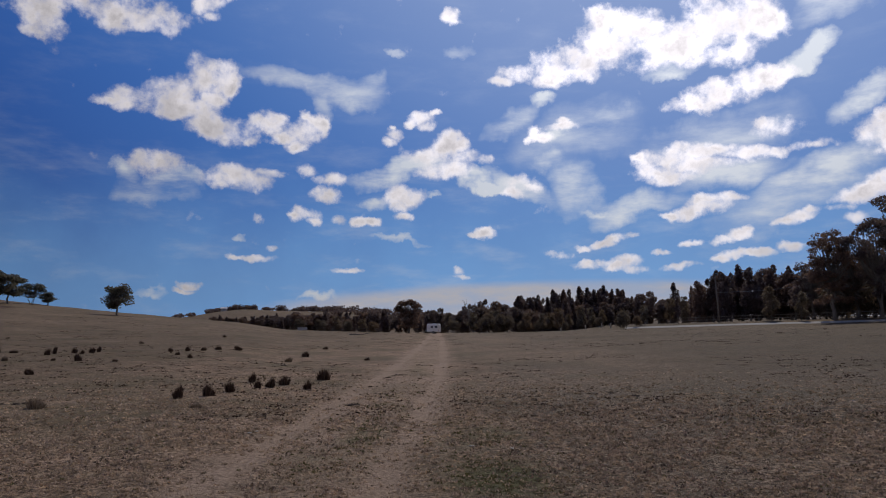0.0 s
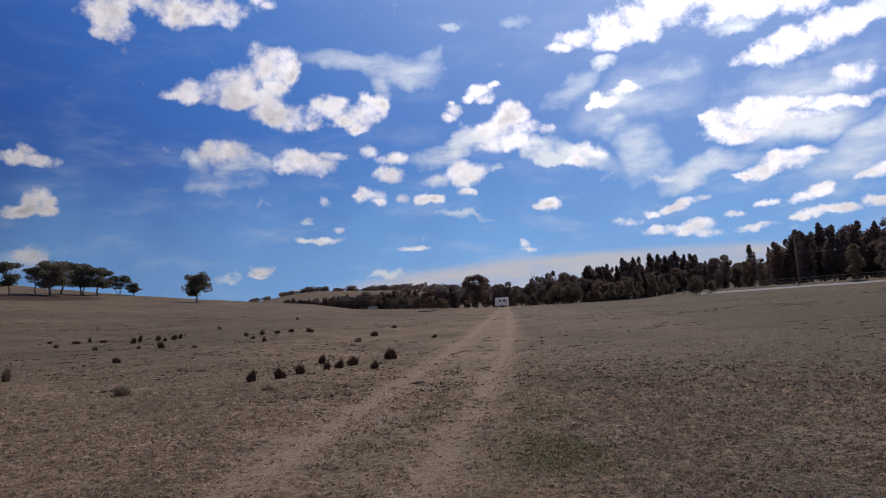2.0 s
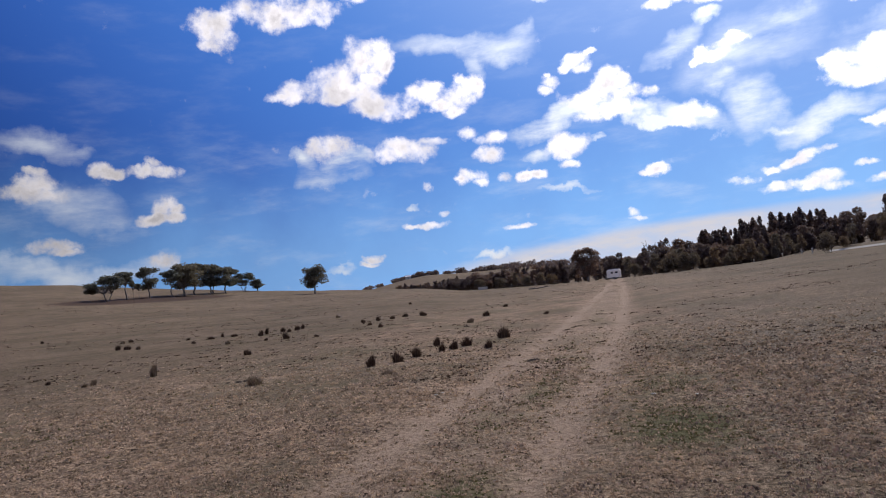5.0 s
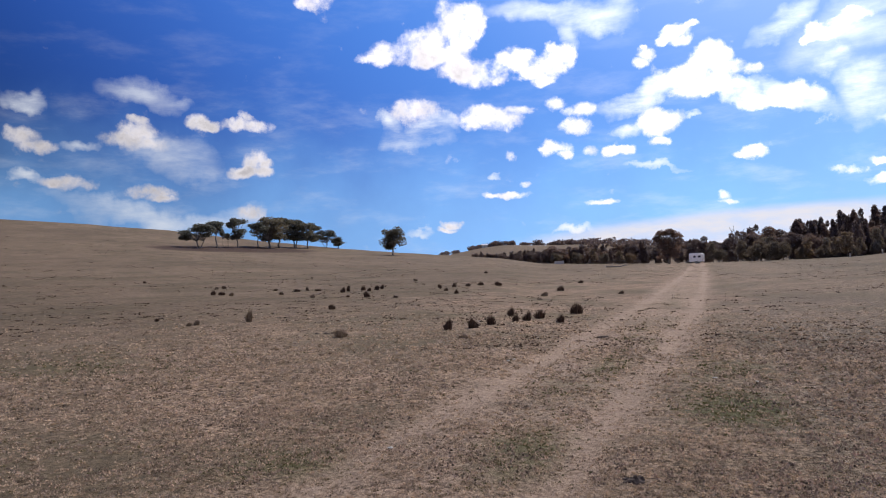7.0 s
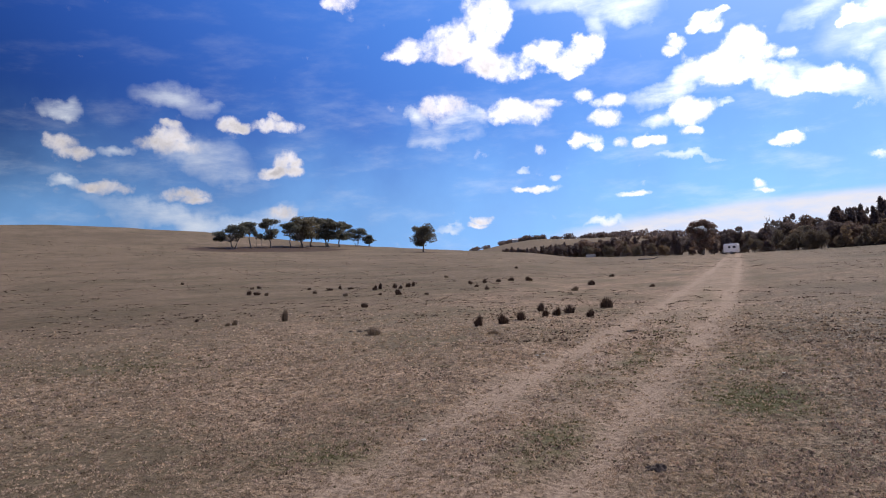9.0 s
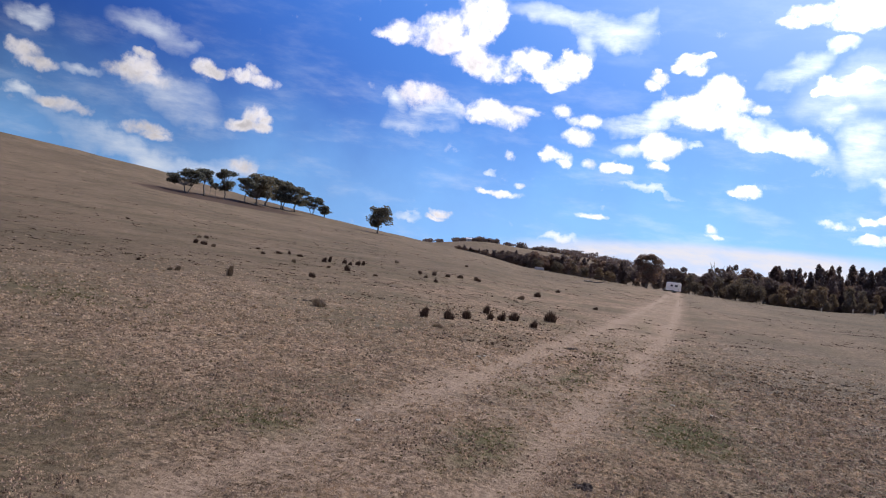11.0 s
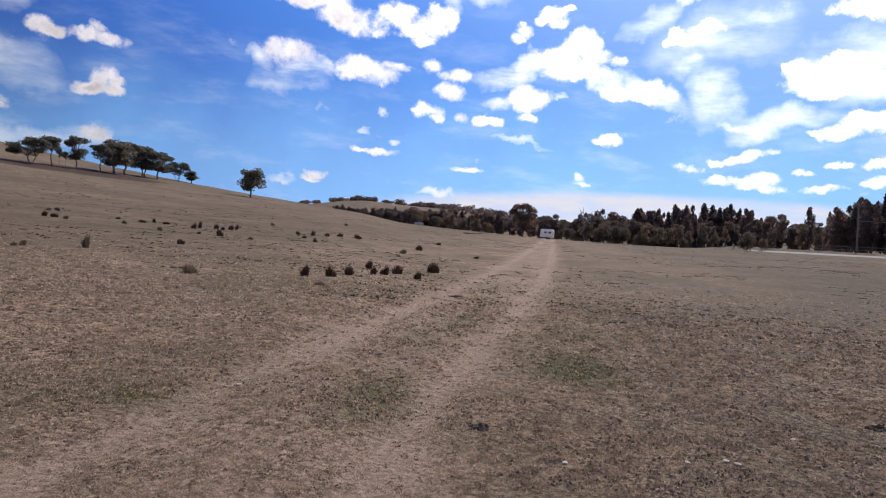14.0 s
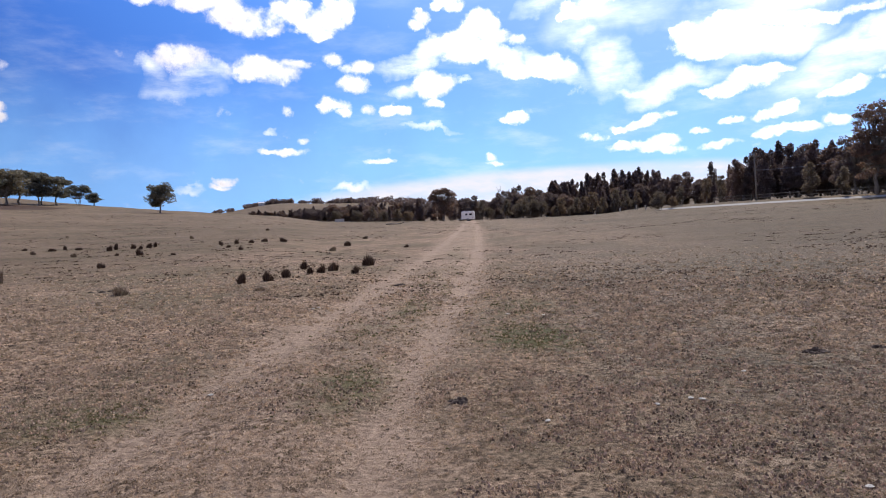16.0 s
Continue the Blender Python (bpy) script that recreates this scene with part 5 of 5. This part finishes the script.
tussock(-10.92, 29.62, 0.13, 0.22)
tussock(-11.62, 32.72, 0.21, 0.24)
tussock(-9.60, 27.43, 0.17, 0.20)
tussock(-11.16, 33.59, 0.18, 0.30)
tussock(-10.94, 35.11, 0.19, 0.38)
tussock(-9.85, 34.89, 0.25, 0.43)
tussock(-16.78, 55.07, 0.19, 0.29)
tussock(-5.74, 27.55, 0.19, 0.34, pale=True)
tussock(-5.97, 32.22, 0.25, 0.39)
tussock(-6.55, 41.55, 0.18, 0.36)
tussock(-2.83, 29.48, 0.13, 0.25)
tussock(-4.01, 12.10, 0.07, 0.25, pale=True)
tussock(-11.41, 24.99, 0.09, 0.19)
tussock(-16.86, 39.92, 0.18, 0.29, pale=True)


# ---- dung clods, pale bits ----
CLODS = [0]


def clod(x, y, size):
    """A broken heap of small crumbling lumps."""
    CLODS[0] += 1
    rng = np.random.default_rng(300 + CLODS[0])
    bm = bmesh.new()
    bmesh.ops.create_icosphere(bm, subdivisions=4, radius=1.0)
    s = min(size, 0.22) * 0.44
    for q in bm.verts:
        p = q.co + Vector((x, y, 0))
        flat = Vector((q.co.x, q.co.y, 0))
        rim = 1 + 0.9 * noise.noise(flat * 1.6 + Vector((x, y, 0)))
        lumps = 0.5 + 1.5 * abs(noise.noise(p * 2.6)) + 0.6 * noise.noise(p * 6.0)
        q.co = Vector((q.co.x * s * rim, q.co.y * s * 0.8 * rim, max(q.co.z, -0.3) * s * 0.36 * lumps))
    ob = part("dung_clod", bm, CLOD, smooth=False)
    ob.location = (x, y, float(ground_z(x, y)) - 0.005)
    return tagged(ob, "dark dried crumbling dung on the pasture", "dung", "dung clods")


clod(-7.57, 12.49, 0.13)
clod(-7.35, 12.51, 0.18)
clod(-7.25, 12.64, 0.18)
clod(-7.30, 13.57, 0.11)
clod(-3.37, 10.62, 0.07)
clod(-3.36, 10.94, 0.10)
clod(-3.06, 10.73, 0.10)
clod(-7.64, 6.30, 0.05)
clod(-6.04, 7.35, 0.05)
clod(-1.38, 13.06, 0.28)
clod(3.79, 14.57, 0.18)
clod(-0.02, 4.32, 0.18)
clod(-7.55, 7.78, 0.05)
clod(-5.02, 8.73, 0.06)
clod(-7.05, 6.10, 0.03)
clod(3.20, 5.47, 0.22)
clod(3.81, 5.52, 0.14)
clod(0.08, 4.39, 0.05)
clod(2.98, 13.98, 0.08)
clod(4.88, 26.39, 0.12)
clod(-5.41, 7.00, 0.10)
clod(-12.48, 22.08, 0.11)
clod(4.05, 13.72, 0.21)
clod(-3.53, 24.47, 0.17)
clod(1.54, 5.57, 0.03)
clod(-5.39, 25.18, 0.27)
clod(-11.40, 24.63, 0.14)


def bit(x, y):
    rng = np.random.default_rng(int(abs(x * 100) + abs(y * 10)))
    bm = bmesh.new()
    bmesh.ops.create_icosphere(bm, subdivisions=2, radius=1.0)
    s = 0.010 + 0.004 * y ** 0.5
    for q in bm.verts:
        q.co = Vector((q.co.x * s * 1.5, q.co.y * s, q.co.z * s * 0.4 + s * 0.3)) * rng.uniform(0.8, 1.15)
    ob = part("dry_leaf_bit", bm, STONE, smooth=False)
    ob.matrix_basis = Matrix.Translation((x, y, float(ground_z(x, y)) + 0.004)) @ Matrix.Rotation(rng.uniform(0, 3), 4, "Z")
    return tagged(ob, "pale bleached bark bit lying on the grass", "bark bit", "pale bits")


bit(1.39, 4.02)
bit(0.58, 3.75)
bit(1.99, 2.48)
bit(1.66, 4.13)
bit(1.73, 4.09)
bit(1.04, 8.40)
bit(2.32, 4.85)
bit(6.23, 13.90)
bit(3.51, 10.34)
bit(0.57, 8.63)
bit(-2.30, 9.58)
bit(-2.34, 9.38)
bit(-2.10, 4.66)
bit(-4.10, 18.05)


# ---- the turf: short dry grass, past counting ----
def turf(count, r0, r1, blades, seed, name):
    rng = np.random.default_rng(seed)
    az = np.radians(rng.uniform(-64, 46, count))
    r = r0 * (r1 / r0) ** rng.uniform(0, 1, count)
    x, y = r * np.sin(az), r * np.cos(az) - 0.9
    clump = 0.62 * value_noise(x, y, 0.075, 21) + 0.38 * value_noise(x, y, 0.6, 22)
    keep = (clump + rng.uniform(-0.10, 0.10, count) > 0.45) & (rng.uniform(0, 1, count) > 0.25 + 0.75 * step(r, 5, 26)) & (rng.uniform(0, 1, count) > 0.72 * rut(x, y))
    x, y, r = x[keep], y[keep], r[keep]
    z = ground_z(x, y)
    n = len(x)
    size = np.clip(0.0050 * r, 0.018, 0.06)
    vs = np.empty((n, blades, 3, 3))
    for b in range(blades):
        t = rng.uniform(0, 6.283, n)
        lean = rng.uniform(0.0, 0.9, n) * size
        h = size * rng.uniform(0.15, 0.55, n)
        w = size * rng.uniform(0.2, 0.55, n)
        ox, oy = rng.normal(0, 0.4, n) * size, rng.normal(0, 0.4, n) * size
        sx, sy = -np.sin(t) * w, np.cos(t) * w
        vs[:, b, 0] = np.stack([x + ox - sx, y + oy - sy, z - 0.004], -1)
        vs[:, b, 1] = np.stack([x + ox + sx, y + oy + sy, z - 0.004], -1)
        vs[:, b, 2] = np.stack([x + ox + np.cos(t) * lean, y + oy + np.sin(t) * lean, z + h], -1)
    vs = vs.reshape(-1, 3)
    me = bpy.data.meshes.new(name)
    me.vertices.add(len(vs))
    me.vertices.foreach_set("co", vs.astype(np.float32).ravel())
    m = len(vs) // 3
    me.loops.add(3 * m)
    me.loops.foreach_set("vertex_index", np.arange(3 * m, dtype=np.int32))
    me.polygons.add(m)
    me.polygons.foreach_set("loop_start", np.arange(0, 3 * m, 3, dtype=np.int32))
    me.polygons.foreach_set("loop_total", np.full(m, 3, dtype=np.int32))
    me.update(calc_edges=True)
    tint = me.attributes.new("tint", "FLOAT", "POINT")
    tone = np.clip(0.45 * rng.uniform(0, 1, n) + 0.95 * value_noise(x, y, 0.07, 31) - 0.18 - 0.16 * rough_ground(x, y) - 0.06 * step(r, 6, 20), 0, 0.88)
    herb = rng.uniform(0, 1, n) < 0.02 + 0.75 * sum(k * np.exp(-((x - gx) / sx) ** 2 - ((y - gy) / sy) ** 2) for gx, gy, sx, sy, k in GREEN_PATCHES)
    tint.data.foreach_set("value", np.repeat(np.where(herb, 1.2, tone), 3 * blades).astype(np.float32))
    me.materials.append(TURF)
    return tagged(new(name, me), "short dry trampled grass over the pasture", "grass", kind="stuff")


turf(230000, 2.0, 40.0, 5, 5, "dry_grass")


def crumbs(count, r0, r1):
    """Small trampled clumps of dead grass and soil, each a low crooked pyramid."""
    rng = np.random.default_rng(91)
    az = np.radians(rng.uniform(-64, 46, count))
    r = r0 * (r1 / r0) ** rng.uniform(0, 1, count)
    x, y = r * np.sin(az), r * np.cos(az) - 0.9
    patchy = 0.55 * value_noise(x, y, 0.16, 92) + 0.45 * value_noise(x, y, 0.9, 93)
    keep = patchy - 0.10 + 0.33 * rough_ground(x, y) - 0.22 * rut(x, y) + rng.uniform(-0.1, 0.1, count) > 0.50
    x, y, r = x[keep], y[keep], r[keep]
    n, z = len(x), ground_z(x, y)
    w = rng.uniform(0.006, 0.019, n) * (0.75 + 0.06 * r)
    turn = rng.uniform(0, 6.283, n)
    corners = []
    for k in range(4):
        a, d = turn + k * 1.571 + rng.uniform(-0.4, 0.4, n), w * rng.uniform(0.6, 1.4, n)
        corners.append(np.stack([x + d * np.cos(a), y + d * np.sin(a), z - 0.006], -1))
    a, d = rng.uniform(0, 6.283, n), w * rng.uniform(0, 0.6, n)
    corners.append(np.stack([x + d * np.cos(a), y + d * np.sin(a), z + w * rng.uniform(0.45, 1.1, n)], -1))
    vs = np.stack(corners, 1).reshape(-1, 3)
    o = 5 * np.arange(n)[:, None]
    tri = np.stack([o + [0, 1, 4], o + [1, 2, 4], o + [2, 3, 4], o + [3, 0, 4]], 1).reshape(-1, 3)
    return part("grass_crumbs", (vs.tolist(), tri.tolist()), CRUMB)


tagged(crumbs(120000, 1.9, 14.0), "small trampled clumps of dead grass on the pasture", "grass", kind="stuff")


def dark_weeds(count):
    """Low dark dry weeds dotted in short lines over the pasture, too many to count."""
    rng = np.random.default_rng(81)
    az, r = np.radians(rng.uniform(-66, 46, count)), 11.0 * (170 / 11.0) ** rng.uniform(0, 1, count)
    x, y = r * np.sin(az), r * np.cos(az)
    keep = (value_noise(x, y, 6.0, 41) > 0.45) & (rut(x, y) < 0.4)
    x, y, r = x[keep], y[keep], r[keep]
    z = ground_z(x, y)
    long = rng.uniform(0.03, 0.13, len(x)) * (1 + r / 50)
    vs = []
    for k in range(7):
        bx, by = x + rng.normal(0, 1, len(x)) * long, y + rng.normal(0, 0.4, len(x)) * long
        h, t = rng.uniform(0.010, 0.024, len(x)) * (1 + r / 80), rng.uniform(0, 3.14, len(x))
        w = h * rng.uniform(0.9, 2.2, len(x))
        vs.append(np.stack([np.stack([bx - w * np.cos(t), by - w * np.sin(t), z - 0.01], -1), np.stack([bx + w * np.cos(t), by + w * np.sin(t), z - 0.01], -1), np.stack([bx + 0.3 * h, by, z + h], -1)], 1))
    vs = np.concatenate(vs).reshape(-1, 3).tolist()
    return part("dry_weeds", (vs, [(3 * i, 3 * i + 1, 3 * i + 2) for i in range(len(vs) // 3)]), RUSH)


tagged(dark_weeds(5000), "low dark dry weeds dotted over the pasture", "weeds", kind="stuff")
